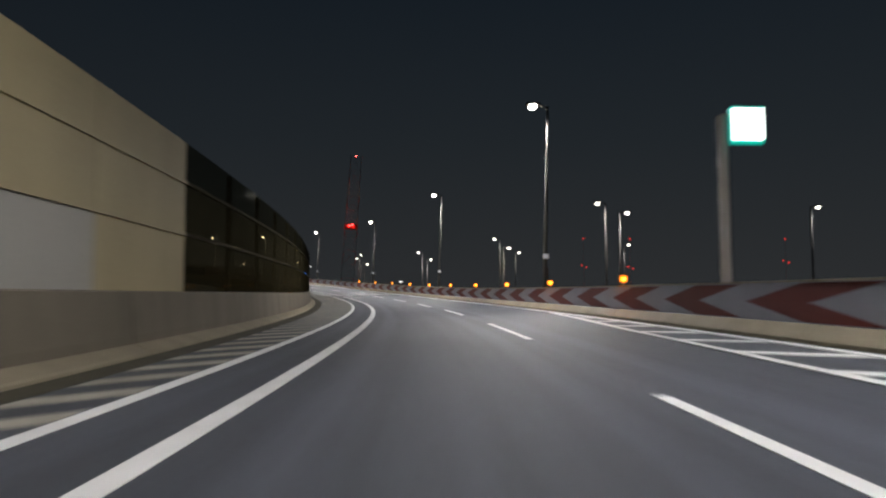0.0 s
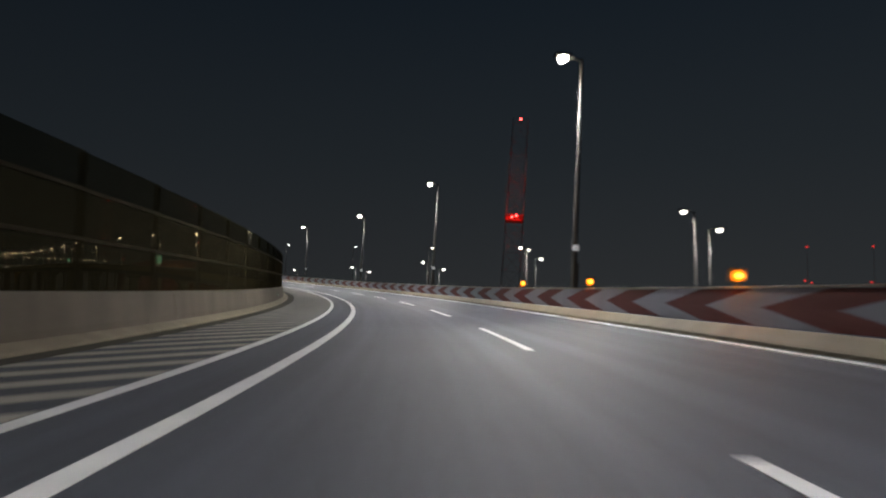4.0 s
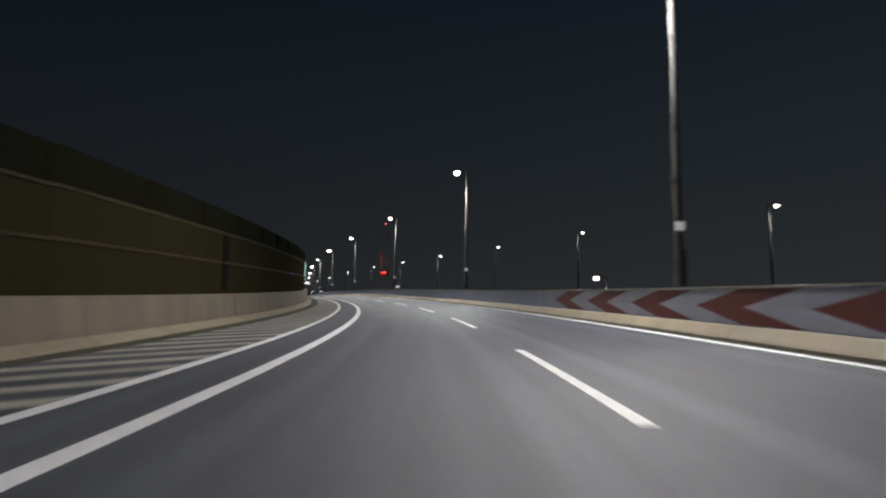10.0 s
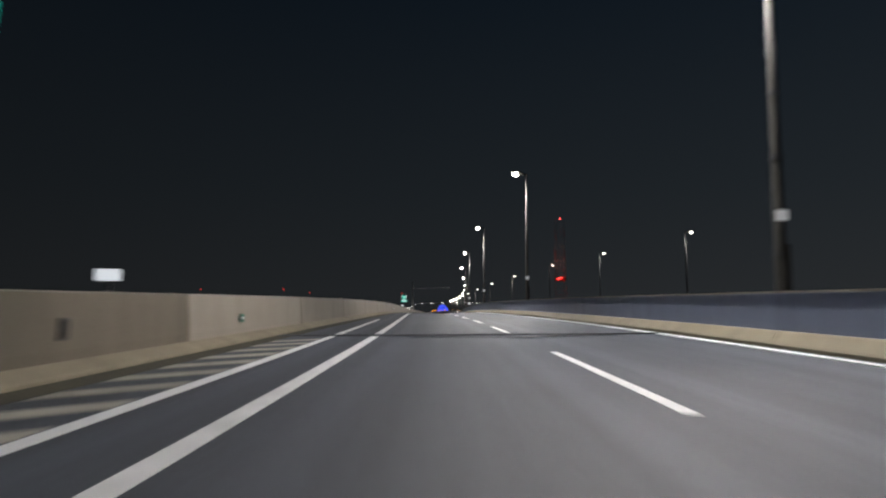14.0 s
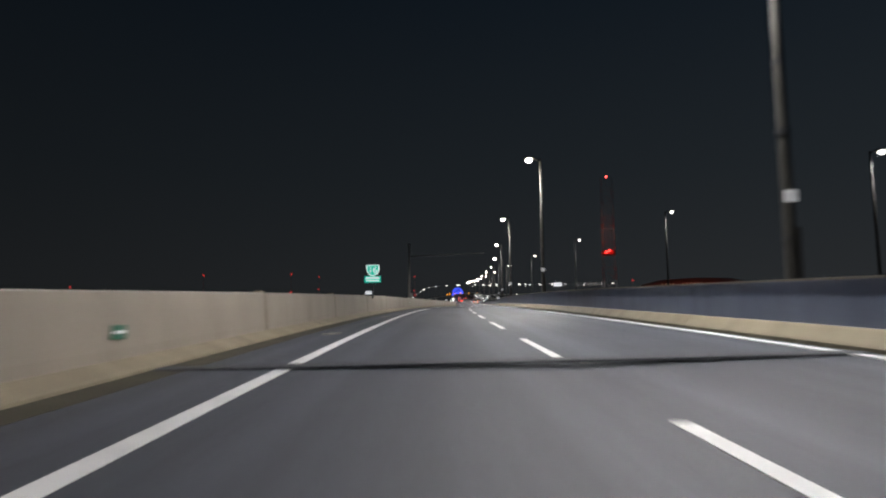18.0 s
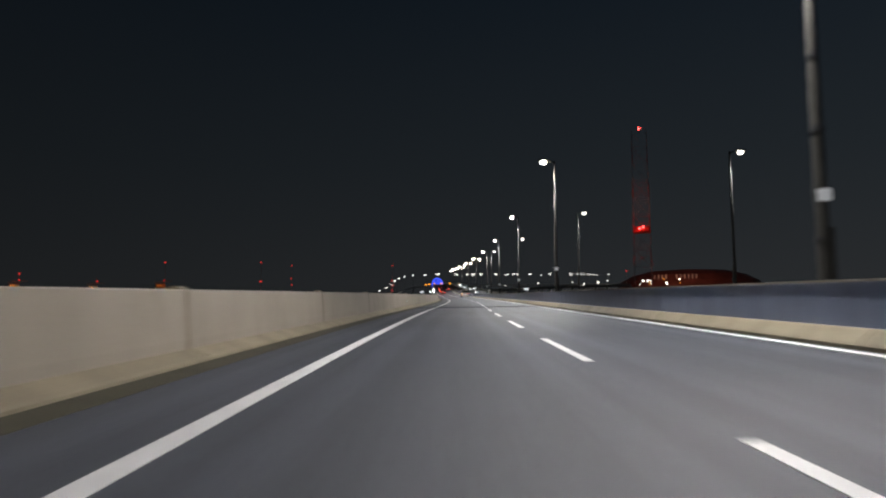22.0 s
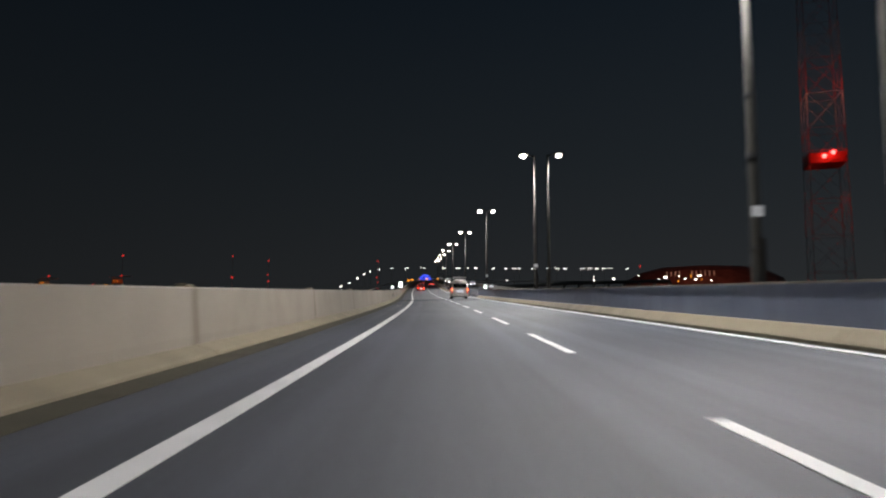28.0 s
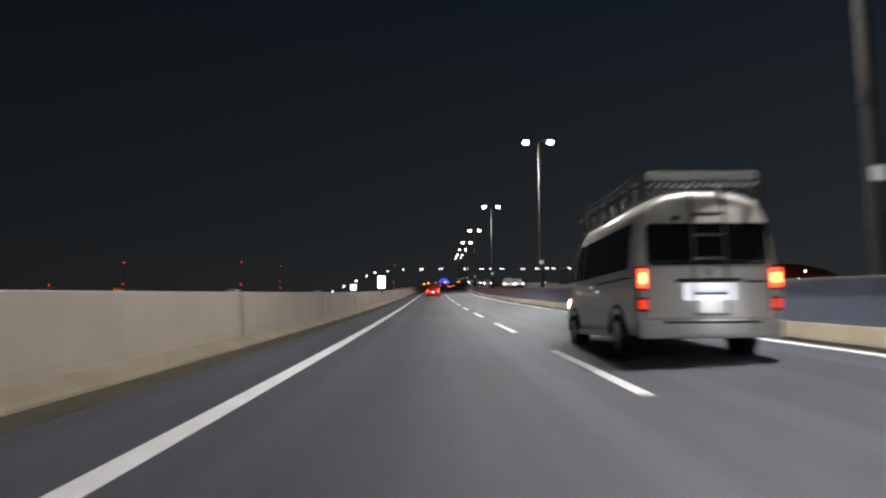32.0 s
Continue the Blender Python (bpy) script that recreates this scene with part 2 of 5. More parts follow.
ORANGE_LAMP = glow("sodium_lamp_lit", (1.0, 0.36, 0.02), 2.8)
BLUE_LAMP = glow("blue_light_lit", (0.05, 0.10, 1.0), 1.4)
MARKER_BLUE = glow("marker_blue_lit", (0.01, 0.16, 1.0), 1.2)
GAP_DARK = material("dark_gap_sheet", (0.014, 0.013, 0.011), 0.9, vary=0.2, bump=0.02)
GAP_DARK.node_tree.nodes["Principled BSDF"].inputs["Specular IOR Level"].default_value = 0.0
SMOKED = clear_sheet("smoked_sound_panel", (0.62, 0.57, 0.44), 0.004)
# Far less clear, set past s = 187 to block the lamps behind.
SMOKED_DENSE = clear_sheet("dense_smoked_panel", (0.12, 0.11, 0.085), 0.004, 0.45, haze=0.38)
SMOKED_TOP = clear_sheet("smoked_top_panel", (0.50, 0.50, 0.44), 0.004, haze=0.13)
GANTRY = material("gantry_paint", (0.36, 0.34, 0.31), 0.6, vary=0.2, bump=0.04)
WATER = material("dark_harbour_ground", (0.018, 0.02, 0.022), 0.5, vary=0.4, scale=0.3, fine=2, bump=0.05)
# Sign faces glow for thrown-back headlights; the box sign's rim is lit itself.
SIGN_GREEN = glow("sign_green_glow", (0.0, 0.40, 0.30), 0.85)
SIGN_WHITE = glow("sign_white_glow", (0.80, 0.95, 0.90), 0.9)
BOX_WHITE = glow("light_box_white", (0.9, 1.0, 0.95), 3.5)
# Plates and their writing give no light; this glow replaces headlights thrown back.
PLATE_WHITE = glow("reflector_plate_glow", (0.85, 0.88, 0.95), 0.7)
POLE_PLATE = glow("pole_plate_glow", (0.8, 0.82, 0.85), 0.25)
NOTICE_GREEN = material("notice_green", (0.03, 0.16, 0.10), 0.5, bump=0)
PYLON_RED = material("pylon_red_paint", (0.30, 0.03, 0.02), 0.5, vary=0.2, bump=0)
PYLON_WHITE = material("pylon_white_paint", (0.32, 0.30, 0.30), 0.5, vary=0.2, bump=0)


def asphalt():
    """Worn asphalt: paler wheel tracks along each lane, long streaks, patches and grain."""
    m = bpy.data.materials.new("asphalt")
    m.use_nodes = True
    n, l = m.node_tree.nodes, m.node_tree.links
    b = n["Principled BSDF"]
    co, sep, ping, tracks = n.new("ShaderNodeTexCoord"), n.new("ShaderNodeSeparateXYZ"), n.new("ShaderNodeMath"), n.new("ShaderNodeValToRGB")
    l.new(co.outputs["UV"], sep.inputs[0])
    ping.operation = "PINGPONG"
    ping.inputs[1].default_value = 1.89
    l.new(sep.outputs["X"], ping.inputs[0])
    cr = tracks.color_ramp
    cr.elements[0].position, cr.elements[0].color = 0.0, (0.52, 0.52, 0.52, 1)
    cr.elements[1].position, cr.elements[1].color = 1.0, (0.42, 0.42, 0.42, 1)
    for p, v in ((0.42, 0.46), (0.62, 0.66), (0.82, 0.62)):
        cr.elements.new(p).color = (v, v, v, 1)
    l.new(ping.outputs[0], tracks.inputs[0])
    mp = n.new("ShaderNodeMapping")
    mp.inputs["Scale"].default_value = (2.2, 0.06, 1)
    l.new(co.outputs["UV"], mp.inputs[0])
    streaks, patches, grain, stones = (n.new("ShaderNodeTexNoise") for _ in range(4))
    l.new(mp.outputs[0], streaks.inputs["Vector"])
    streaks.inputs["Scale"].default_value, streaks.inputs["Detail"].default_value = 1.0, 5
    for node, scale, detail in ((patches, 0.16, 4), (grain, 14, 6), (stones, 95, 2)):
        node.inputs["Scale"].default_value, node.inputs["Detail"].default_value = scale, detail
        l.new(co.outputs["Object"], node.inputs["Vector"])
    total = tracks.outputs[0]
    for node, weight in ((streaks, 0.55), (patches, 0.5), (grain, 0.45), (stones, 0.5)):
        add = n.new("ShaderNodeMath")
        add.operation = "MULTIPLY_ADD"
        add.inputs[1].default_value = weight
        l.new(node.outputs[0], add.inputs[0])
        l.new(total, add.inputs[2])
        total = add.outputs[0]
    ramp = n.new("ShaderNodeValToRGB")
    ramp.color_ramp.elements[0].position, ramp.color_ramp.elements[0].color = 0.30, (0.029, 0.032, 0.040, 1)
    ramp.color_ramp.elements[1].position, ramp.color_ramp.elements[1].color = 1.0, (0.100, 0.109, 0.136, 1)
    half = n.new("ShaderNodeMath")
    half.operation = "MULTIPLY_ADD"
    half.inputs[1].default_value, half.inputs[2].default_value = 0.9, -0.68
    l.new(total, half.inputs[0])
    l.new(half.outputs[0], ramp.inputs[0])
    l.new(ramp.outputs[0], b.inputs["Base Color"])
    b.inputs["Roughness"].default_value = 0.68
    bp = n.new("ShaderNodeBump")
    bp.inputs["Strength"].default_value, bp.inputs["Distance"].default_value = 0.4, 0.012
    l.new(stones.outputs[0], bp.inputs["Height"])
    l.new(bp.outputs[0], b.inputs["Normal"])
    return m


ASPHALT = asphalt()


# ---- mesh helpers ----
def mesh_ob(name, verts, faces, mat, parent=None, label="", smooth=False, uvs=None):
    me = bpy.data.meshes.new(name)
    me.from_pydata([tuple(v) for v in verts], [], faces)
    if uvs:
        layer = me.uv_layers.new(name="along")
        index = np.empty(len(me.loops), dtype=np.int32)
        me.loops.foreach_get("vertex_index", index)
        layer.data.foreach_set("uv", np.asarray(uvs, dtype=np.float32)[index].ravel())
    me.validate()
    me.materials.append(mat)
    if smooth:
        for p in me.polygons:
            p.use_smooth = True
    ob = new(name, me)
    if parent:
        ob.parent = parent
    if label:
        ob["label"] = label
    return ob


def part(name, bm, mat, parent=None, label="", smooth=False):
    bmesh.ops.recalc_face_normals(bm, faces=bm.faces)
    me = bpy.data.meshes.new(name)
    bm.to_mesh(me)
    bm.free()
    me.materials.append(mat)
    if smooth:
        for p in me.polygons:
            p.use_smooth = True
    ob = new(name, me)
    if parent:
        ob.parent = parent
    if label:
        ob["label"] = label
    return ob


def group_of(name, m=None, label="", category="", kind="", group=""):
    e = new(name)
    e.empty_display_size = 0.3
    if m is not None:
        e.matrix_world = m
        e.matrix_basis = m
    return tagged(e, label, category, group, kind)


def box(x0, x1, y0, y1, z0, z1, bevel=0.0, bm=None):
    bm = bm or bmesh.new()
    vs = [bm.verts.new((x, y, z)) for x in (x0, x1) for y in (y0, y1) for z in (z0, z1)]
    fs = [bm.faces.new([vs[i] for i in f]) for f in
          ((0, 1, 3, 2), (4, 6, 7, 5), (0, 4, 5, 1), (2, 3, 7, 6), (0, 2, 6, 4), (1, 5, 7, 3))]
    if bevel:
        edges = list({e for f in fs for e in f.edges})
        bmesh.ops.bevel(bm, geom=edges, offset=bevel, segments=2, affect="EDGES", profile=0.6)
    return bm


def tube(points, radii, sides=10, bm=None, caps=True):
    """A round bar along points."""
    bm = bm or bmesh.new()
    pts = [Vector(p) for p in points]
    if isinstance(radii, (int, float)):
        radii = [radii] * len(pts)
    rings = []
    for i, p in enumerate(pts):
        d = (pts[min(i + 1, len(pts) - 1)] - pts[max(i - 1, 0)]).normalized()
        u = d.cross(Vector((0, 1, 0)) if abs(d.y) < 0.9 else Vector((1, 0, 0))).normalized()
        v = d.cross(u)
        rings.append([bm.verts.new(p + radii[i] * (math.cos(a) * u + math.sin(a) * v))
                      for a in (2 * math.pi * k / sides for k in range(sides))])
    for r0, r1 in zip(rings, rings[1:]):
        for k in range(sides):
            bm.faces.new((r0[k], r0[(k + 1) % sides], r1[(k + 1) % sides], r1[k]))
    if caps:
        bm.faces.new(rings[0][::-1])
        bm.faces.new(rings[-1])
    return bm


def wall_top(s):
    """Height of the left barrier: lower where it carries the sound screen."""
    return float(np.interp(s, (-40, 25, 60, 220, 240, 256, 262), (1.03, 1.03, 0.93, 0.91, 0.94, 1.0, 1.04)))


def sweep(name, profile, s0, s1, mat, parent=None, step=3.0, off=None, label="", close=True, on_wall=False):
    """A solid whose cross-section, points (lat, z), runs along the road from s0 to s1. off(s) shifts it sideways."""
    n = max(1, int(math.ceil((s1 - s0) / step)))
    verts, faces, k, uvs = [], [], len(profile), []
    for i in range(n + 1):
        s = s0 + (s1 - s0) * i / n
        d = off(s) if off else 0.0
        drop = wall_top(s) - 1.04 if on_wall else 0.0
        verts += [at(s, d + a, z + (drop if 0.9 < z < 1.2 else 0.0)) for a, z in profile]
        uvs += [(s, z + 0.3 * a) for a, z in profile]
    for i in range(n):
        for j in range(k if close else k - 1):
            a, b = i * k + j, i * k + (j + 1) % k
            faces.append((a, b, b + k, a + k))
    if close:
        faces.append(tuple(range(k))[::-1])
        faces.append(tuple(range(n * k, n * k + k)))
    return mesh_ob(name, verts, faces, mat, parent, label, uvs=uvs)


# ---- ground, decks and markings ----
ground = mesh_ob("ground", [(-4500, -4500, GROUND_Z), (4500, -4500, GROUND_Z), (4500, 4500, GROUND_Z), (-4500, 4500, GROUND_Z)],
                 [(0, 1, 2, 3)], WATER)
tagged(ground, "dark flat harbour ground below the raised road", "ground", kind="structure")

ROAD_END = 1050.0
n_road = int((ROAD_END + 40) / 3)
verts, faces, uvs = [], [], []
for i in range(n_road + 1):
    s = -40 + i * 3.0
    lo = wall_left_at(s) - 0.1
    for lat, z in ((lo, 0.0), (0.0, 0.0), (3.9, 0.0), (DECK_RIGHT, 0.0), (DECK_RIGHT, -1.4), (lo, -1.4)):
        verts.append(at(s, lat, z))
        uvs.append((lat, s))
for i in range(n_road):
    for j in range(6):
        a, b = i * 6 + j, i * 6 + (j + 1) % 6
        faces.append((a, a + 6, b + 6, b))
road = tagged(mesh_ob("road", verts, faces, ASPHALT, uvs=uvs), "grey asphalt expressway deck, two lanes, dry and worn", "road", kind="structure")


def paint(name, s0, s1, lat0, lat1, mat, parent, step=3.0, off=None, z=0.006):
    return sweep(name, [(lat0, z), (lat1, z), (lat1, z - 0.03), (lat0, z - 0.03)], s0, s1, mat, parent, step, off)


lines = group_of("lane_marking", label="white painted edge lines on the asphalt", category="road marking", kind="structure")
for s0 in range(-36, 1040, 60):
    paint("edge_line", s0, min(1046, s0 + 60), -0.11, 0.09, WHITE_LINE, lines)
    paint("edge_line", s0, min(1046, s0 + 60), 7.36, 7.53, WHITE_LINE, lines)
paint("taper_line", -36, 50, -0.16, 0, WHITE_LINE, lines, 3.0, lambda s: float(np.interp(s, (-40, 30, 38.5, 46, 50), (6.0, 6.1, 6.45, 7.05, 7.34))))
for k in range(28):
    s = -20 + 2.4 * k
    w = float(np.interp(s, (-40, 30, 38.5, 46, 50), (6.0, 6.1, 6.45, 7.05, 7.34)))
    q = [(s, w), (s + 0.4, w), (s + 0.4 - (7.3 - w), 7.3), (s - (7.3 - w), 7.3)]
    mesh_ob("taper_stripe", [at(a, c, 0.005) for a, c in q] + [at(a, c, -0.02) for a, c in q],
            [(0, 1, 2, 3), (4, 7, 6, 5), (0, 4, 5, 1), (1, 5, 6, 2), (2, 6, 7, 3), (3, 7, 4, 0)], WHITE_LINE, lines)
for s, n in ((354.8, 2), (369.9, 2), (452.4, 2), (465.6, 3), (549.0, 2), (568.1, 2)):
    for k in range(n):
        paint("distance_mark", s + 0.45 * k, s + 0.45 * k + 0.28, -0.92 + 0.12 * k, -0.62 + 0.12 * k, WORN_LINE, lines)
for s0 in (-36, 50, 130, 210):
    paint("inner_line", s0, {-36: 50, 50: 130, 130: 210, 210: 306}[s0], -1.18, -1.0, WHITE_LINE, lines)
dashes = group_of("lane_dashes", label="broken white line between the two lanes", category="road marking", kind="structure")
for k in range(-5, 18):
    paint("dash", 37.0 + 14.15 * k, 37.0 + 14.15 * k + 6.7, 3.71, 3.86, WHITE_LINE, dashes, 2.0)
DASH_AT = (291.85, 347.8, 366.2, 393.8, 413.8, 423.3, 443.2, 462.4, 514.5, 524.0, 544.5, 555.4, 576.8, 1030)
DASH_NO = (0, 6, 8, 11, 13, 14, 16, 18, 23, 24, 26, 27, 29, 75)
for k in range(75):
    s0 = float(np.interp(k, DASH_NO, DASH_AT))
    paint("dash", s0, s0 + 4.83, 3.71, 3.86, WHITE_LINE, dashes, 2.5)

hatching = group_of("hatched_marking", label="worn diagonal white hatching on the inner shoulder", category="road marking", kind="structure")
for k in range(196):
    c = 24.0 + 1.4 * k
    edge = wall_left_at(c - 2) + 0.84
    r, q = -1.22, 0.55
    if edge < r - 0.3 and c < 289:
        pts = [(c + r, r), (c + r + q, r), (c + edge + q, edge), (c + edge, edge)]
        vs = [at(s, lat, 0.005) for s, lat in pts] + [at(s, lat, -0.02) for s, lat in pts]
        mesh_ob("stripe", vs, [(0, 1, 2, 3), (4, 7, 6, 5), (0, 4, 5, 1), (1, 5, 6, 2), (2, 6, 7, 3), (3, 7, 4, 0)], WORN_LINE, hatching)

for s0 in (97.5, 289.3, 347.2, 404.1, 452.9, 570.8):
    j = group_of("expansion_joint", label="dark steel expansion joint across the asphalt deck", category="expansion joint", kind="structure")
    lo = wall_left_at(s0) + 0.3
    paint("joint_bar", s0, s0 + 0.045, lo, WALL_RIGHT - 0.28, JOINT, j, z=0.010)
    paint("joint_fill", s0 - 0.20, s0 - 0.004, lo, WALL_RIGHT - 0.28, JOINT_FILL, j, z=0.007)
    paint("pale_seam", s0 + 0.28, s0 + 0.38, 3.95, 6.2, PALE_SEAM, j, z=0.006)
    paint("joint_fill", s0 + 0.064, s0 + 0.26, lo, WALL_RIGHT - 0.28, JOINT_FILL, j, z=0.007)

# ---- left barrier and its sound screen ----
wall_left = group_of("wall_left", label="pale concrete barrier wall with stains and a kerb foot", category="barrier", kind="structure")
for i in range(106):
    s0 = -36 + 10.0 * i
    sweep("wall_block", [(0, -0.3), (0, 0.30), (-0.06, 1.02), (-0.08, 1.04), (-0.33, 1.04), (-0.35, 1.02), (-0.35, -0.3)],
          s0 + 0.012, s0 + 9.988, CONCRETE if s0 > 282 else DARK_CONCRETE, wall_left, 2.5, wall_left_at, on_wall=True)
    sweep("kerb_stone", [(0.34, -0.02), (0.335, 0.035), (0.30, 0.065), (0.06, 0.145), (0.004, 0.165), (0.004, -0.02)], s0 + 0.02, s0 + 9.98, KERB, wall_left, 2.5,
          wall_left_at)

GUTTER = material("dirty_gutter", (0.060, 0.054, 0.034), 0.9, vary=0.35, scale=14, fine=40, bump=0.3, streak=0.6, along=True)
gutter = group_of("gutter", label="dirty olive gutter strip along the kerb foot", category="gutter", kind="structure")
for s0 in range(-36, 720, 42):
    sweep("gutter_strip", [(0.345, 0.004), (0.80, 0.004), (0.80, -0.03), (0.345, -0.03)], s0 + 0.01, s0 + 41.99, GUTTER, gutter, 3.0, wall_left_at)

screen = group_of("sound_screen", label="tall sound screen with beige and smoked clear panels on the barrier", category="noise barrier", kind="structure")
BAY = 4.0


def screen_scale(s):
    return float(np.interp(s, (-40, 30, 50, 88, 141, 195, 211, 250), (1.15, 1.15, 1.15, 1.04, 0.95, 0.95, 1.01, 1.04)))


HEIGHTS = ((1.045, 1.84), (1.91, 2.755), (2.825, 3.50))
for i in range(72):
    s0 = -36 + BAY * i + 0.85
    s1 = min(s0 + BAY, 250.2)
    if s0 > 249.5:
        break
    k = screen_scale(s0)
    post = part("post", box(-0.05, 0.05, -0.04, 0.04, 0.88, 3.50 * k, 0.012), SCREEN_POST, screen)
    post.matrix_basis = stand(s0, wall_left_at(s0) - 0.24)
    solid = s0 < 35.5
    for z0, z1 in ((1.043 / k, HEIGHTS[0][1]),) + HEIGHTS[1:]:
        sweep("panel", [(-0.15, z0 * k), (-0.15, z1 * k), (-0.18, z1 * k), (-0.18, z0 * k)], s0 + 0.01, s1 - 0.01,
              (PALE_PANEL if s0 < 30 and z0 < 1.5 else BEIGE) if solid else (SMOKED_TOP if z0 > 2.5 else SMOKED_DENSE if s0 > 187 else SMOKED), screen, 2.0, wall_left_at, on_wall=True)
    for z in (1.875, 2.79):
        z *= k
        sweep("rail", [(-0.12, z - 0.036), (-0.12, z + 0.032), (-0.19, z + 0.032), (-0.19, z - 0.036)], s0 + 0.005, s1 - 0.005,
              BEIGE if solid else RAIL, screen, 2.0, wall_left_at)

# small blue markers clipped to the lower rail, and a dark plate added to pass for a gap
for s in (63.8, 102.0, 189.0, 238.2):
    z = 1.875 * screen_scale(s)
    marker = part("blue_marker", box(-0.02, 0.02, -0.13, 0.13, -0.035, 0.035, 0.01), SCREEN_POST, screen, "small blue marker light")
    marker.matrix_basis = stand(s, wall_left_at(s) - 0.095, z)
    for y in (-0.065, 0.065):
        part("marker_lens", tube([(0, y, 0), (0.028, y, 0), (0.036, y, 0)], [0.03, 0.03, 0.018], 10), MARKER_BLUE, marker)
        part("marker_lens", tube([(0, y, 0.0), (0, y - 0.075, 0.0)], [0.026, 0.02], 8), MARKER_BLUE, marker)
plate = part("closing_plate", box(-0.012, 0.012, -0.33, 0.33, 1.06, 2.72 * screen_scale(223), 0.006), GAP_DARK, screen, "dark plate added for a gap")
plate.matrix_basis = stand(223.0, wall_left_at(223) - 0.135)

fittings = group_of("wall_fittings", label="small pale concrete caps along the barrier top", category="brackets", kind="structure")
for i in range(30):
    s = 304.0 + 10.0 * i
    ob = part("bracket", box(-0.08, 0.08, -0.16, 0.16, 0, 0.045, 0.012), KERB, fittings)
    ob.matrix_basis = stand(s, wall_left_at(s) - 0.2, 1.04)

# ---- right barrier with its chevron sheets ----
wall_right = group_of("wall_right", label="grey barrier wall with a concrete plinth and pale top rail", category="barrier", kind="structure")
for i in range(106):
    s0 = -36 + 10.0 * i
    a, b = s0 + 0.012, s0 + 9.988
    if a < 596.5 < b:
        a = 596.5
    if a < 584.5 < b:
        b = 584.5
    if 584.5 < (a + b) / 2 < 596.5:
        continue
    sweep("wall_panel", [(0, 0.28), (0, 0.975), (0.28, 0.975), (0.28, -0.3), (0.002, -0.3)], a, b, GREY_PANEL, wall_right, 2.5, lambda s: WALL_RIGHT)
    sweep("top_rail", [(-0.025, 0.977), (-0.025, 1.015), (0.30, 1.015), (0.30, 0.977)], a, b, CONCRETE, wall_right, 2.5, lambda s: WALL_RIGHT)
    sweep("plinth", [(-0.27, -0.02), (-0.27, 0.05), (-0.24, 0.085), (-0.05, 0.255), (-0.003, 0.285), (-0.003, -0.02)], a, b, KERB, wall_right, 2.5, lambda s: WALL_RIGHT)

chevrons = group_of("chevron_board", label="red and white chevron sheets on the outer wall of the bend", category="chevron sign", kind="structure")
SLANT = 1.85


def tip(k):
    """Where along the road the tip of the k-th chevron points."""
    return float(np.interp(k, (-18, 0, 9.5, 26.5, 31, 39.5, 41), (-20.0, 55.0, 95.24, 166.64, 185.58, 219.68, 225.8)))


for k in range(-18, 42):
    PERIOD = tip(k) - tip(k - 1)
    for half, mat in ((0.0, CHEV_RED), (PERIOD / 2, CHEV_WHITE)):
        t0 = tip(k) - half
        cols = [(0.30, SLANT), (0.63, 0.0), (0.965, SLANT)]
        verts = []
        for lat in (WALL_RIGHT - 0.014, WALL_RIGHT - 0.003):
            for z, d in cols:
                for e in (0.0, 0.5, 1.0):
                    verts.append(at(t0 - d + e * (PERIOD / 2 - 0.012), lat, z))
        faces = []
        for r in range(2):
            for c in range(2):
                a = r * 3 + c
                faces += [(a, a + 1, a + 4, a + 3), (a + 9, a + 12, a + 13, a + 10)]
        for ring in ((0, 1, 2, 5, 8, 7, 6, 3),):
            for p, q in zip(ring, ring[1:] + ring[:1]):
                faces.append((p, p + 9, q + 9, q))
        mesh_ob("red_chevron" if mat is CHEV_RED else "white_chevron", verts, faces, mat, chevrons)

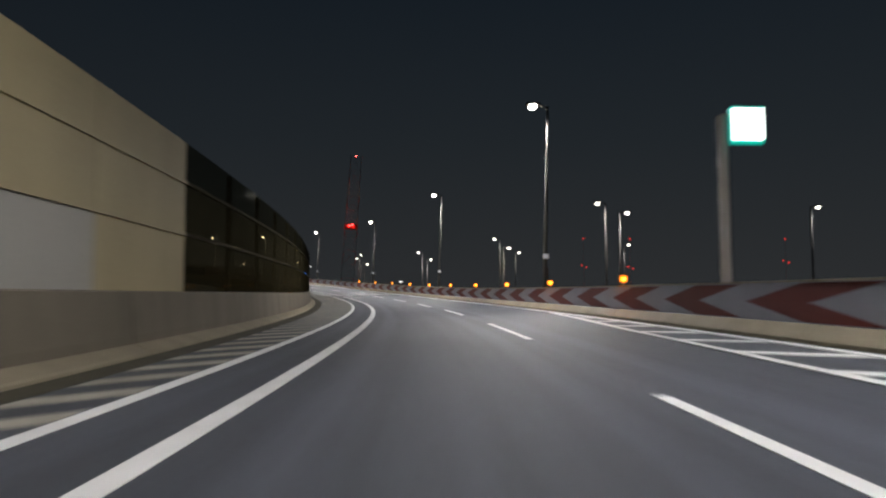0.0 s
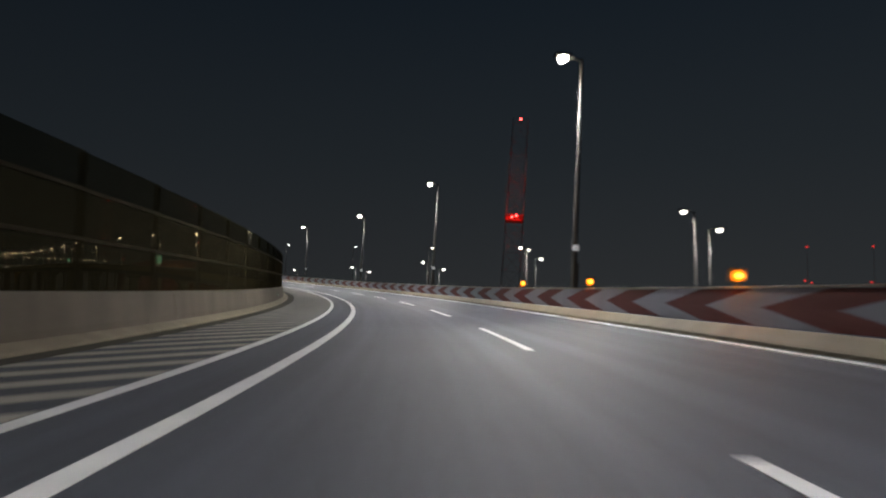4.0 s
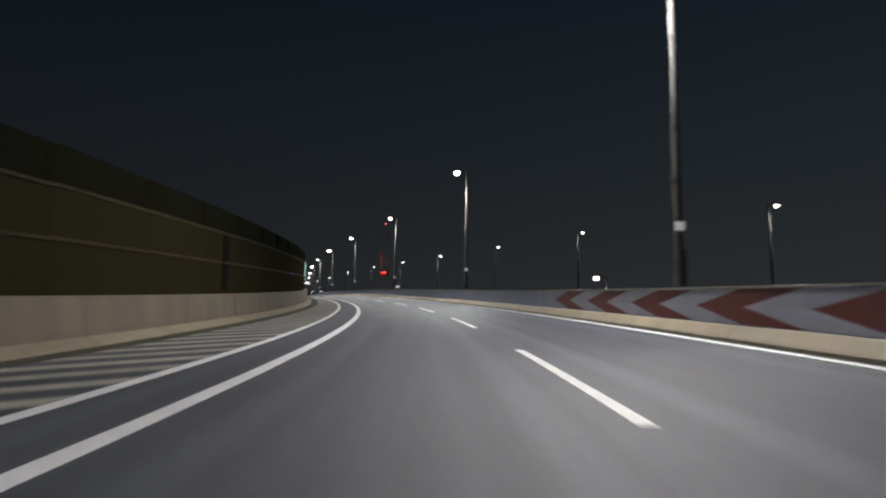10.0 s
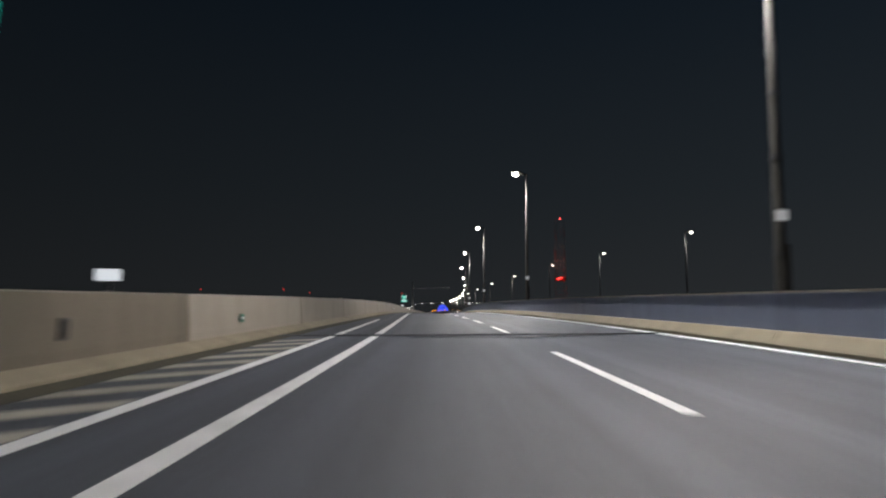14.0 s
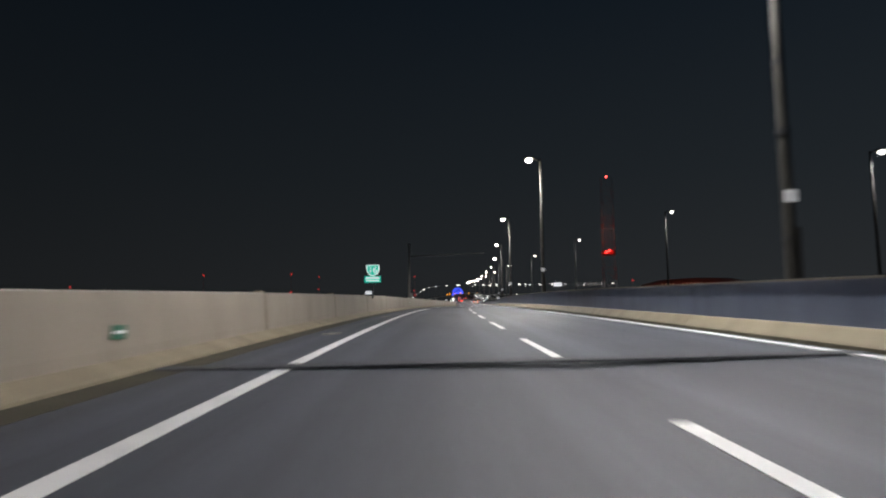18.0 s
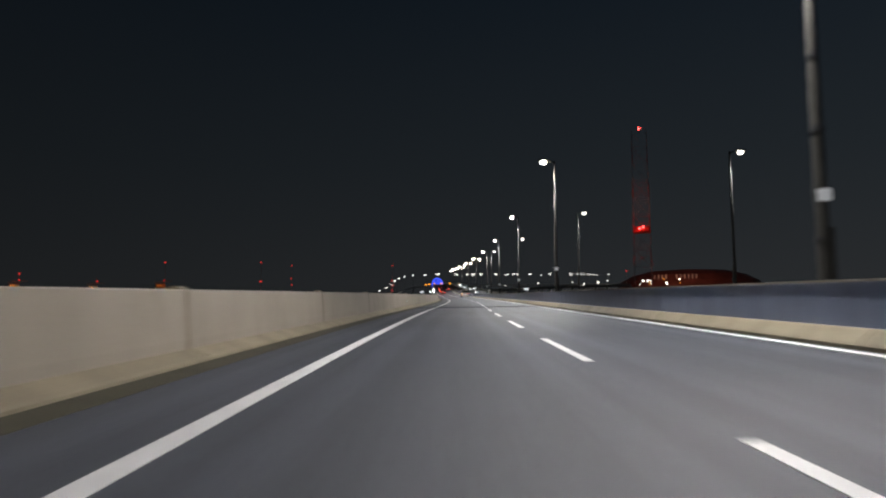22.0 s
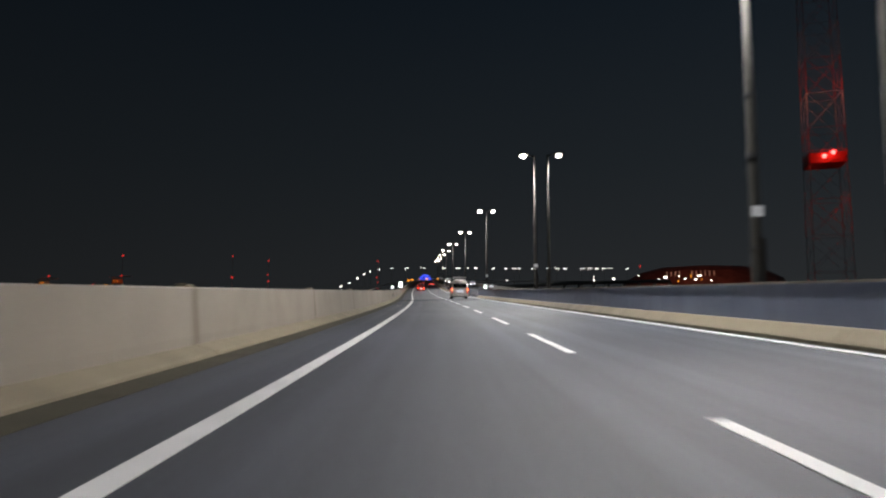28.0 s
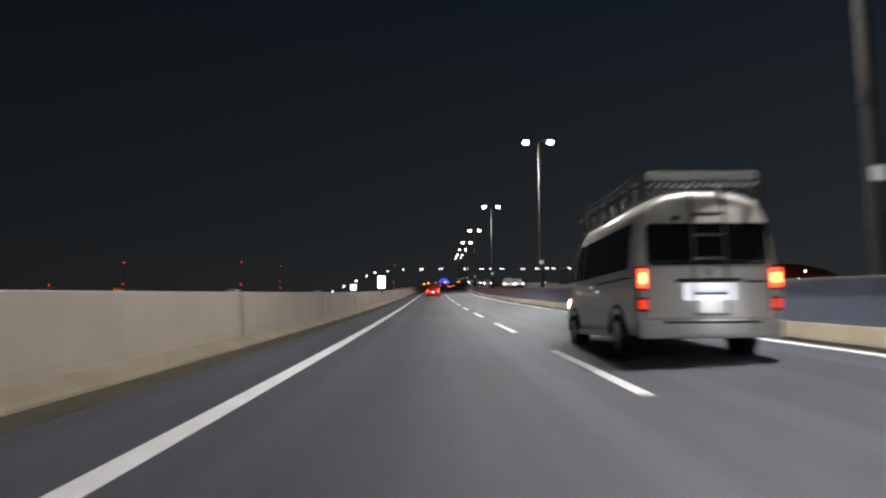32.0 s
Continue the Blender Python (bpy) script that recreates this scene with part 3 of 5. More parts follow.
# ---- street lamps ----
def street_lamp(double=False, tag=True):
    """Pole foot at the origin; the arm reaches towards -x (and +x)."""
    lamp = group_of("street_lamp")
    part("pole", tube([(0, 0, 0), (0, 0, 0.5), (0, 0, 5.5), (0, 0, 10.2)], [0.125, 0.12, 0.095, 0.06], 12), STEEL, lamp, smooth=True)
    part("base_flange", tube([(0, 0, 0.0), (0, 0, 0.05), (0, 0, 0.06), (0, 0, 0.25)], [0.22, 0.22, 0.15, 0.14], 12), STEEL, lamp)
    part("collar", tube([(0, 0, 3.76), (0, 0, 3.88)], [0.122, 0.122], 12), DARK_STEEL, lamp)
    part("joint_ring", tube([(0, 0, 5.16), (0, 0, 5.26)], [0.108, 0.108], 12), DARK_STEEL, lamp)
    junction = part("junction_box", box(0.06, 0.17, -0.08, 0.08, 0.62, 1.98, 0.015), STEEL, lamp, "grey junction box strapped to the pole")
    for z in (0.85, 1.75):
        part("strap", tube([(0, 0, z), (0, 0, z + 0.04)], [0.128, 0.128], 12), DARK_STEEL, junction)
    part("junction_lid", box(0.075, 0.155, -0.092, -0.081, 0.70, 1.90, 0.004), STEEL, junction)
    if tag:
        part("pole_tag", box(-0.125, 0.125, -0.135, -0.118, 2.45, 2.68, 0.006), POLE_PLATE, lamp, "small white plate on the pole")
    for d in (-1, 1) if double else (-1,):
        part("arm", tube([(0, 0, 10.05), (d * 0.2, 0, 10.18), (d * 0.55, 0, 10.24)], [0.05, 0.045, 0.04], 8), STEEL, lamp, smooth=True)
        x0, x1 = sorted((d * 0.42, d * 1.12))
        part("head", box(x0, x1, -0.17, 0.17, 10.225, 10.34, 0.035), DARK_STEEL, lamp, "flat grey lamp head")
        x0, x1 = sorted((d * 0.47, d * 1.08))
        bm = bmesh.new()
        bmesh.ops.create_icosphere(bm, subdivisions=2, radius=1.0, matrix=Matrix.Translation(((x0 + x1) / 2, 0, 10.15)) @ Matrix.Diagonal((0.215, 0.175, 0.17, 1)))
        bmesh.ops.delete(bm, geom=[q for q in bm.verts if q.co.z > 10.26], context="VERTS")
        part("lens", bm, LENS if tag else LENS_FAR, lamp, "bright white lamp lens", smooth=True)
    return lamp


def light_below(s, lat, z, watts, reach=0.0):
    """The light of a lamp head; a road lantern also throws some far ahead and behind (reach, in watts)."""
    for tilt, power, wide, blend in ((0, watts, 160, 0.6), (55, reach, 72, 1.0), (-55, reach, 72, 1.0)):
        if power:
            d = bpy.data.lights.new("street_lamp_light", "SPOT")
            d.energy, d.color, d.spot_size, d.spot_blend, d.shadow_soft_size = power, LAMP_TINT, radians(wide), blend, 0.2
            p = at(s, lat, z)
            new("street_lamp_light", d).matrix_basis = pose(p.x, p.y, p.z, tilt, 0, math.degrees(heading(s)))


def lamp_lean(s):
    """Degrees by which the poles lean outwards from the banked deck."""
    return float(np.interp(s, (22, 55, 88, 121, 154, 187, 210, 251, 285, 318),
                           (1.4, 1.6, 2.0, 2.5, 2.9, 3.0, 0.6, 0.5, 1.0, 0.0)))


single, double, other_lamp = street_lamp(), street_lamp(True), street_lamp(tag=False)
LAMPS = (55.6, 87.8, 121.2, 154.3, 187.3, 217.9, 251.2, 285.1, 318.3, 350.6, 383.0, 416.3, 450.5, 483.5, 518.1, 548.3)
for k, s in enumerate((-10.0, 22.0) + LAMPS):
    ob = single if k == 0 else copy_thing(single, Matrix())
    ob.matrix_basis = stand(s, 8.46 if s < 200 else 8.60, 0.0) @ pose(0, 0, 0, 0, lamp_lean(s), 0)
    tagged(ob, "tall steel street lamp, lit white head over the road", "street lamp", "street lamps along the road")
    light_below(s, 7.1, 9.9, LAMP_WATTS, LAMP_REACH)
TWIN = (580.4, 611.0, 644.3, 678.1) + tuple(711 + 33.3 * k for k in range(4))
for k, s in enumerate(TWIN):
    ob = double if k == 0 else copy_thing(double, Matrix())
    ob.matrix_basis = stand(s, 8.60, 0.0)
    tagged(ob, "tall steel street lamp with two lit white heads", "street lamp", "twin street lamps on the median")
    if s < 700:
        light_below(s, 7.1, 9.9, LAMP_WATTS, LAMP_REACH)

# lamps of the other carriageway and of the slip road, heads turned away from this road
# (along the road, lateral place and height of the head, arm to the left or right)
OTHER = ((79.4, 21.4, 8.85, -1), (78.8, 24.0, 7.96, 1), (106.9, 21.7, 7.4, -1), (107.5, 24.1, 6.3, 1), (136.6, 21.9, 6.45, -1), (136.1, 24.15, 5.25, 1),
         (166.9, 22.5, 5.64, -1), (166.9, 25.1, 4.43, 1), (193.9, 20.5, 4.42, -1), (195.5, 24.75, 3.4, 1), (220.3, 18.6, 3.4, -1), (220.9, 22.5, 2.6, 1), (247.9, 17.8, 2.25, -1),
         (77.8, 42.8, 8.8, 1), (106.0, 41.8, 7.0, 1), (132.8, 40.3, 6.75, 1), (191.0, 37.5, 7.0, 1), (220.0, 36.0, 8.1, 1), (250.0, 34.9, 8.7, 1), (283.0, 34.2, 9.5, 1), (314.8, 34.4, 9.7, 1), (348.8, 33.3, 9.96, 1),
         (382.0, 31.2, 10.4, 1), (416.9, 27.8, 11.06, 1), (450.9, 21.8, 11.03, 1), (483.8, 16.6, 10.82, 1), (518.4, 12.7, 10.65, 1), (548.3, 10.3, 10.42, 1))
for k, (s, lat, z, turn) in enumerate(OTHER):
    ob = other_lamp if k == 0 else copy_thing(other_lamp, Matrix())
    ob.matrix_basis = stand(s, lat - 0.78 * turn, z - 10.36, 90 + 90 * turn)
    tagged(ob, "tall steel street lamp of the neighbouring carriageway, lit", "street lamp", "street lamps of the other carriageway")
    light_below(s, lat + 0.45 * turn, z - 0.4, 2000)


# ---- the other carriageway and the slip road, raised decks beside this one ----
def deck(name, rows, width, label):
    """rows: (s, lat of the near edge, z)."""
    g = group_of(name, label=label, category="road", kind="structure")
    ss, ls, zs = zip(*rows)
    n = int((ss[-1] - ss[0]) / 5)
    for what, prof, mat in (("deck", ((0, 0), (width, 0), (width, -1.2), (0, -1.2)), ASPHALT),
                            ("parapet", ((0, 0.003), (0, 0.95), (0.25, 0.95), (0.25, 0.003)), PIER),
                            ("parapet", ((width - 0.25, 0.003), (width - 0.25, 0.95), (width, 0.95), (width, 0.003)), PIER)):
        verts, faces = [], []
        m = min(n, int((560 - ss[0]) / 5)) if what == "parapet" and prof[0][0] == 0 else n
        for i in range(m + 1):
            s = ss[0] + 5 * i
            for a, z in prof:
                verts.append(at(s, float(np.interp(s, ss, ls)) + a, float(np.interp(s, ss, zs)) + z))
        for i in range(m):
            for j in range(4):
                p, q = i * 4 + j, i * 4 + (j + 1) % 4
                faces.append((p, p + 4, q + 4, q))
        faces += [(0, 1, 2, 3), (m * 4 + 3, m * 4 + 2, m * 4 + 1, m * 4)]
        mesh_ob(what, verts, faces, mat, g)
    for i in range(0, n, 7):
        s = ss[0] + 5 * i
        p = at(s, float(np.interp(s, ss, ls)) + width / 2, float(np.interp(s, ss, zs)) - 1.19)
        ob = part("pier", tube([(0, 0, GROUND_Z - p.z), (0, 0, 0)], [0.9, 0.9], 10), PIER, g)
        ob.location = p
    return g


deck("carriageway", [(40, 43.5, -1.9), (78, 41.5, -1.9), (133, 39.0, -3.9), (190, 36.5, -3.0), (250, 33.6, -1.9), (283, 32.9, -1.1), (314, 33.1, -0.9), (349, 32.0, -0.6), (383, 29.9, -0.2), (417, 26.5, 0.45), (451, 20.5, 0.42), (484, 15.3, 0.22),
                     (518, 11.6, 0.1), (548, 9.6, 0.0), (580, 9.34, 0.0), (620, 9.34, 0.1), (660, 9.34, 0.55), (1040, 9.34, 0.6)], 9.5, "neighbouring asphalt carriageway on concrete piers")
deck("slip_road", [(20, 20.6, -0.6), (79, 20.9, -1.8), (107, 21.2, -3.3), (137, 21.4, -4.4), (167, 22.0, -5.2), (194, 20.0, -6.2), (220, 18.4, -7.3), (260, 16.5, -8.4)],
     4.6, "narrow descending slip road on concrete piers")
for s in range(0, 1000, 40):
    p = at(s, 3.5, -1.39)
    ob = part("pier", tube([(0, 0, GROUND_Z - p.z), (0, 0, -1.6), (0, 0, -0.8), (0, 0, 0)], [1.3, 1.3, 2.2, 2.4], 14), PIER, road)
    ob.location = p


# ---- beacons on the outer wall ----
def beacon():
    """A round lamp that faces the traffic, on a short bracket with a solar panel."""
    b = group_of("warning_beacon")
    part("bracket", box(-0.05, 0.05, -0.04, 0.04, 0, 0.09, 0.008), DARK_STEEL, b)
    part("housing", box(-0.15, 0.15, -0.05, 0.07, 0.08, 0.34, 0.03), DARK_STEEL, b)
    part("visor", box(-0.15, 0.15, -0.12, -0.04, 0.335, 0.355, 0.005), DARK_STEEL, b)
    lens = part("lens", tube([(0, -0.052, 0.205), (0, -0.085, 0.205), (0, -0.105, 0.205)], [0.118, 0.112, 0.075], 16), AMBER, b, "round amber lens")
    part("bulb", tube([(0, -0.106, 0.205), (0, -0.116, 0.205)], [0.055, 0.045], 10), AMBER_CORE, lens, "glaring bulb")
    return b


first_beacon = beacon()
for k in range(10):
    s = 43.9 + 9.28 * k
    b = first_beacon if k == 0 else copy_thing(first_beacon, Matrix())
    b.matrix_basis = stand(s, WALL_RIGHT + 0.1, 1.016)
    tagged(b, "lit amber warning beacon on the wall top", "warning light", "beacons along the bend")
    d = bpy.data.lights.new("beacon_light", "POINT")
    d.energy, d.color, d.shadow_soft_size = 14, (1, 0.30, 0.02), 0.1
    new("beacon_light", d).location = at(s - 0.35, WALL_RIGHT - 0.12, 1.24)


# ---- signs ----
def words(text, size, m, mat, parent, name="lettering"):
    cu = bpy.data.curves.new(name, "FONT")
    cu.body, cu.size, cu.extrude, cu.align_x, cu.align_y = text, size, 0.004, "CENTER", "CENTER"
    tmp = bpy.data.objects.new(name, cu)
    scene.collection.objects.link(tmp)
    me = bpy.data.meshes.new_from_object(tmp.evaluated_get(bpy.context.evaluated_depsgraph_get()))
    bpy.data.objects.remove(tmp)
    me.materials.clear()
    me.materials.append(mat)
    ob = new(name, me)
    ob.parent = parent
    ob.matrix_basis = m
    return ob


sign = group_of("parking_sign", stand(278.0, -3.70, -0.08) @ pose(0, 0, 0, 0, 2.0, 0), "green motorway sign with white P, fork and knife and 4km", "road sign")
part("board", box(-0.66, 0.66, -0.03, 0.03, 2.02, 4.10, 0.02), SIGN_GREEN, sign)
for x0, x1, z0, z1 in ((-0.63, 0.63, 4.04, 4.07), (-0.63, 0.63, 2.05, 2.08), (-0.63, -0.60, 2.08, 4.04), (0.60, 0.63, 2.08, 4.04)):
    part("border", box(x0, x1, -0.036, -0.031, z0, z1), SIGN_WHITE, sign)
words("P", 1.0, pose(-0.28, -0.036, 3.63, 90), SIGN_WHITE, sign)
words("4km", 0.46, pose(0.0, -0.036, 2.92, 90), SIGN_WHITE, sign)
for x in (0.18, 0.38):
    part("icon", tube([(x, -0.036, 3.32), (x, -0.036, 3.55), (x, -0.036, 3.62), (x, -0.036, 3.78)], [0.028, 0.028, 0.05, 0.045], 6), SIGN_WHITE, sign)
for x in (-0.38, 0.0, 0.38):
    for dz in (0.0, 0.11, 0.22):
        part("writing_bar", box(x - 0.15, x + 0.15, -0.037, -0.031, 2.40 + dz, 2.455 + dz), SIGN_WHITE, sign)
part("writing_bar", box(-0.5, 0.5, -0.037, -0.031, 2.18, 2.28), SIGN_WHITE, sign)
part("post", tube([(0.30, 0.06, 0.9), (0.12, 0.06, 1.6), (0.0, 0.06, 2.1), (0.0, 0.06, 4.0)], 0.05, 8), DARK_STEEL, sign, "bent dark sign post")

shield = group_of("route_shield_sign", stand(375.8, -2.0), "green route shield with number 16 over a small green plate", "road sign")
for name, mat, k, y in (("shield_rim", SIGN_WHITE, 1.0, -0.02), ("shield_face", SIGN_GREEN, 0.87, -0.045)):
    bm = bmesh.new()
    outline = [(-0.34, 0.34), (0.34, 0.34), (0.37, 0.24), (0.36, -0.02), (0.27, -0.24), (0.12, -0.35), (0, -0.38), (-0.12, -0.35), (-0.27, -0.24), (-0.36, -0.02), (-0.37, 0.24)]
    f = bm.faces.new([bm.verts.new((x * k, y, 2.49 + z * k * 0.89)) for x, z in outline])
    r = bmesh.ops.extrude_face_region(bm, geom=[f])
    bmesh.ops.translate(bm, verts=[v for v in r["geom"] if isinstance(v, bmesh.types.BMVert)], vec=(0, 0.02, 0))
    part(name, bm, mat, shield)
words("16", 0.50, pose(0, -0.05, 2.48, 90), SIGN_WHITE, shield)
part("plate", box(-0.46, 0.46, -0.03, 0.0, 1.79, 2.14, 0.02), SIGN_GREEN, shield)
part("writing_bar", box(-0.38, 0.38, -0.036, -0.031, 2.0, 2.08), SIGN_WHITE, shield)
part("writing_bar", box(-0.38, 0.38, -0.036, -0.031, 1.86, 1.92), SIGN_WHITE, shield)
part("post", tube([(0, 0.05, 0.9), (0, 0.05, 2.7)], 0.045, 8), DARK_STEEL, shield)


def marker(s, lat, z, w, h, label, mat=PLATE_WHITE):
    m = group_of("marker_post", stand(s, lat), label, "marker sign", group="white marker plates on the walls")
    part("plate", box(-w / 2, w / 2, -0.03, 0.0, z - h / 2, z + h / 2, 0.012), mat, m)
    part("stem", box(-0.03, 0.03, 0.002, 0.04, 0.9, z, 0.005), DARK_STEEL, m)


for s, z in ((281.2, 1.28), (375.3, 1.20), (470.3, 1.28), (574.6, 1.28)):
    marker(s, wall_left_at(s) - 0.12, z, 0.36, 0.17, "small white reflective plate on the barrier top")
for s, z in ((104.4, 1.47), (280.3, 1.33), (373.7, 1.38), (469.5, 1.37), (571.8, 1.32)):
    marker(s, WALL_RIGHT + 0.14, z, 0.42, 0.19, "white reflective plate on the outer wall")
for s, lat, z, w, h in ((622, -2.05, 1.72, 0.56, 0.95), (614, -3.3, 1.3, 0.34, 0.36), (578.0, WALL_RIGHT + 0.2, 1.3, 0.28, 0.36)):
    m = group_of("light_box", stand(s, lat), "white lit box sign on a short post beside the wall", "lit sign")
    part("case", box(-w / 2 - 0.03, w / 2 + 0.03, 0.0, 0.2, z - h / 2 - 0.03, z + h / 2 + 0.03, 0.02), DARK_STEEL, m)
    part("face", box(-w / 2, w / 2, -0.02, -0.003, z - h / 2, z + h / 2, 0.008), BOX_WHITE, m, "white lit face")
    part("post", box(-0.06, 0.06, 0.03, 0.15, 0.9, z - h / 2 - 0.031, 0.01), STEEL, m)
for s in (137.9, 287.2, 346.8, 403.8, 452.3, 571.1):
    m = group_of("notice_plate", stand(s, wall_left_at(s) + 0.005), "small green notice plate on the barrier face", "notice plate")
    part("plate", box(-0.002, 0.014, -0.17, 0.17, 0.42, 0.60, 0.004), NOTICE_GREEN, m)
    part("writing_bar", box(0.0145, 0.017, -0.13, 0.13, 0.49, 0.53), POLE_PLATE, m)

for s in (280.0, 573.4):
    m = group_of("drain_box", stand(s, wall_left_at(s) + 0.004), "dark steel drain box on the barrier face", "drain box")
    part("case", box(-0.03, 0.018, -0.08, 0.08, 0.42, 0.70, 0.012), JOINT, m)
    part("lid", box(0.0185, 0.026, -0.06, 0.06, 0.45, 0.67, 0.003), STEEL, m)

# the bright box sign on a thick pole outside the bend
m = group_of("tall_box_sign", stand(41.0, 10.2), "bright white box sign with green rim on thick pole", "lit sign")
part("pole", tube([(-0.12, 0.2, -3), (-0.12, 0.2, 5.75)], 0.14, 12), GANTRY, m, smooth=True)
part("case", box(-0.02, 0.94, -0.10, 0.05, 4.88, 5.94, 0.03), SIGN_GREEN, m)
part("face", box(0.01, 0.91, -0.13, -0.103, 4.98, 5.88, 0.01), BOX_WHITE, m, "white glaring face")

# bare gantry over the road
gan = group_of("sign_gantry", stand(403.4, -2.1), "slim grey steel gantry pole with a long bare arm", "gantry")
part("pole", tube([(0, 0, 1.042), (0, 0, 6.3)], [0.12, 0.10], 12), GANTRY, gan, smooth=True)
part("arm", tube([(0, 0, 5.15), (7.4, 0, 5.4)], [0.06, 0.045], 8), GANTRY, gan, smooth=True)
part("control_box", box(0.06, 0.3, -0.12, 0.12, 1.05, 1.55, 0.02), GANTRY, gan)
part("cap", box(-0.14, 0.14, -0.1, 0.1, 6.28, 6.42, 0.02), GANTRY, gan)

# railing that closes the gap in the outer wall
rail = group_of("gap_railing", label="white metal railing across a gap in the outer wall", category="railing", kind="structure")
for i in range(9):
    s = 584.9 + 1.4 * i
    ob = part("post", box(-0.04, 0.04, -0.04, 0.04, 0, 0.98, 0.008), CHEV_WHITE, rail)
    ob.matrix_basis = stand(s, WALL_RIGHT + 0.1)
for z in (0.38, 0.64, 0.90):
    sweep("bar", [(0.02, z - 0.035), (0.02, z + 0.035), (0.055, z + 0.035), (0.055, z - 0.035)], 584.6, 596.4, CHEV_WHITE, rail, 4, lambda s: WALL_RIGHT)


# ---- towers with red lights ----
def tower(name, p, light_z, top_z, width, label, turn, lean=0.0):
    base = pose(p[0], p[1], GROUND_Z, 0, 0, turn) @ pose(0, 0, 0, 0, lean, 0)
    t = group_of(name, base, label, "lattice tower", group="red and white towers")
    h, step = top_z - GROUND_Z, 5.0
    levels = int(h / step)
    def half(z):
        return width * (0.82 - 0.2 * z / h)
    corners = ((-1, -1), (1, -1), (1, 1), (-1, 1))
    for i in range(levels):
        z0, z1 = i * step, min(h, (i + 1) * step)
        mat = PYLON_RED if i % 2 else PYLON_WHITE
        bm = bmesh.new()
        for (ax, ay), (bx, by) in zip(corners, corners[1:] + corners[:1]):
            a0, a1 = Vector((ax * half(z0), ay * half(z0), z0)), Vector((ax * half(z1), ay * half(z1), z1))
            b0, b1 = Vector((bx * half(z0), by * half(z0), z0)), Vector((bx * half(z1), by * half(z1), z1))
            for u, v, r in ((a0, a1, 0.05), (a0, b1, 0.02), (b0, a1, 0.02), (a1, b1, 0.025)):
                tube([u, v], r, 5, bm, False)
        part("lattice", bm, mat, t)
    lz = light_z - GROUND_Z
    g = 2.35
    gallery = part("gallery", box(-g, g, -g, g, lz - 1.05, lz - 0.85, 0.05), PYLON_RED, t, "red gallery round the tower")
    for x0, x1, y0, y1 in ((-g, g, -g, -g + 0.06), (-g, g, g - 0.06, g), (-g, -g + 0.06, -g + 0.07, g - 0.07), (g - 0.06, g, -g + 0.07, g - 0.07)):
        part("gallery_panel", box(x0, x1, y0, y1, lz - 0.84, lz + 0.45, 0.01), PYLON_RED, gallery)
        part("gallery_rail", box(x0, x1, y0, y1, lz + 0.70, lz + 0.78, 0.01), PYLON_RED, gallery)
    for x, y in corners[:2]:
        for z, r in ((lz, 0.30), (h + 0.2, 0.34)):
            if z > h and x > 0:
                continue
            bm = bmesh.new()
            bmesh.ops.create_icosphere(bm, subdivisions=2, radius=r, matrix=Matrix.Translation((x * 0.55 if z < h else 0, -g - 0.5 if z < h else 0, z + (0.22 * x if z < h else 0))))
            part("red_light", bm, RED_LIGHT, t, "red obstruction light")
    part("mast", tube([(0, 0, h - 1), (0, 0, h + 0.4)], 0.1, 6), PYLON_RED, t)
    # First two: the obstruction lights. Last two: added fill to tint the lattice.
    for dx, dz, watts, tint in ((-0.55, 0.0, 90, 0.04), (0.55, 0.2, 90, 0.04), (0.0, 9.0, 650, 0.22), (0.0, -8.0, 200, 0.06)):
        d = bpy.data.lights.new("tower_lamp_and_fill", "POINT")
        d.energy, d.color, d.shadow_soft_size = watts, (1, tint, tint * 0.5), 0.4
        new("tower_lamp_and_fill", d).location = base @ Vector((dx, -g - 1.6, lz + dz))


tower("lattice_tower", (-48.4, 263.0), 25.1, 51.1, 3.1, "red and white steel lattice tower with red lights", 9, 3.5)
tower("lattice_tower", (-363.0, 449.2), 42.0, 71.6, 3.3, "red and white steel lattice tower with red lights beyond the wall", 38)

# ---- harbour distance ----
CRANE_PAINT = material("crane_paint", (0.40, 0.30, 0.20), 0.6, vary=0.3, scale=2, fine=3, bump=0)
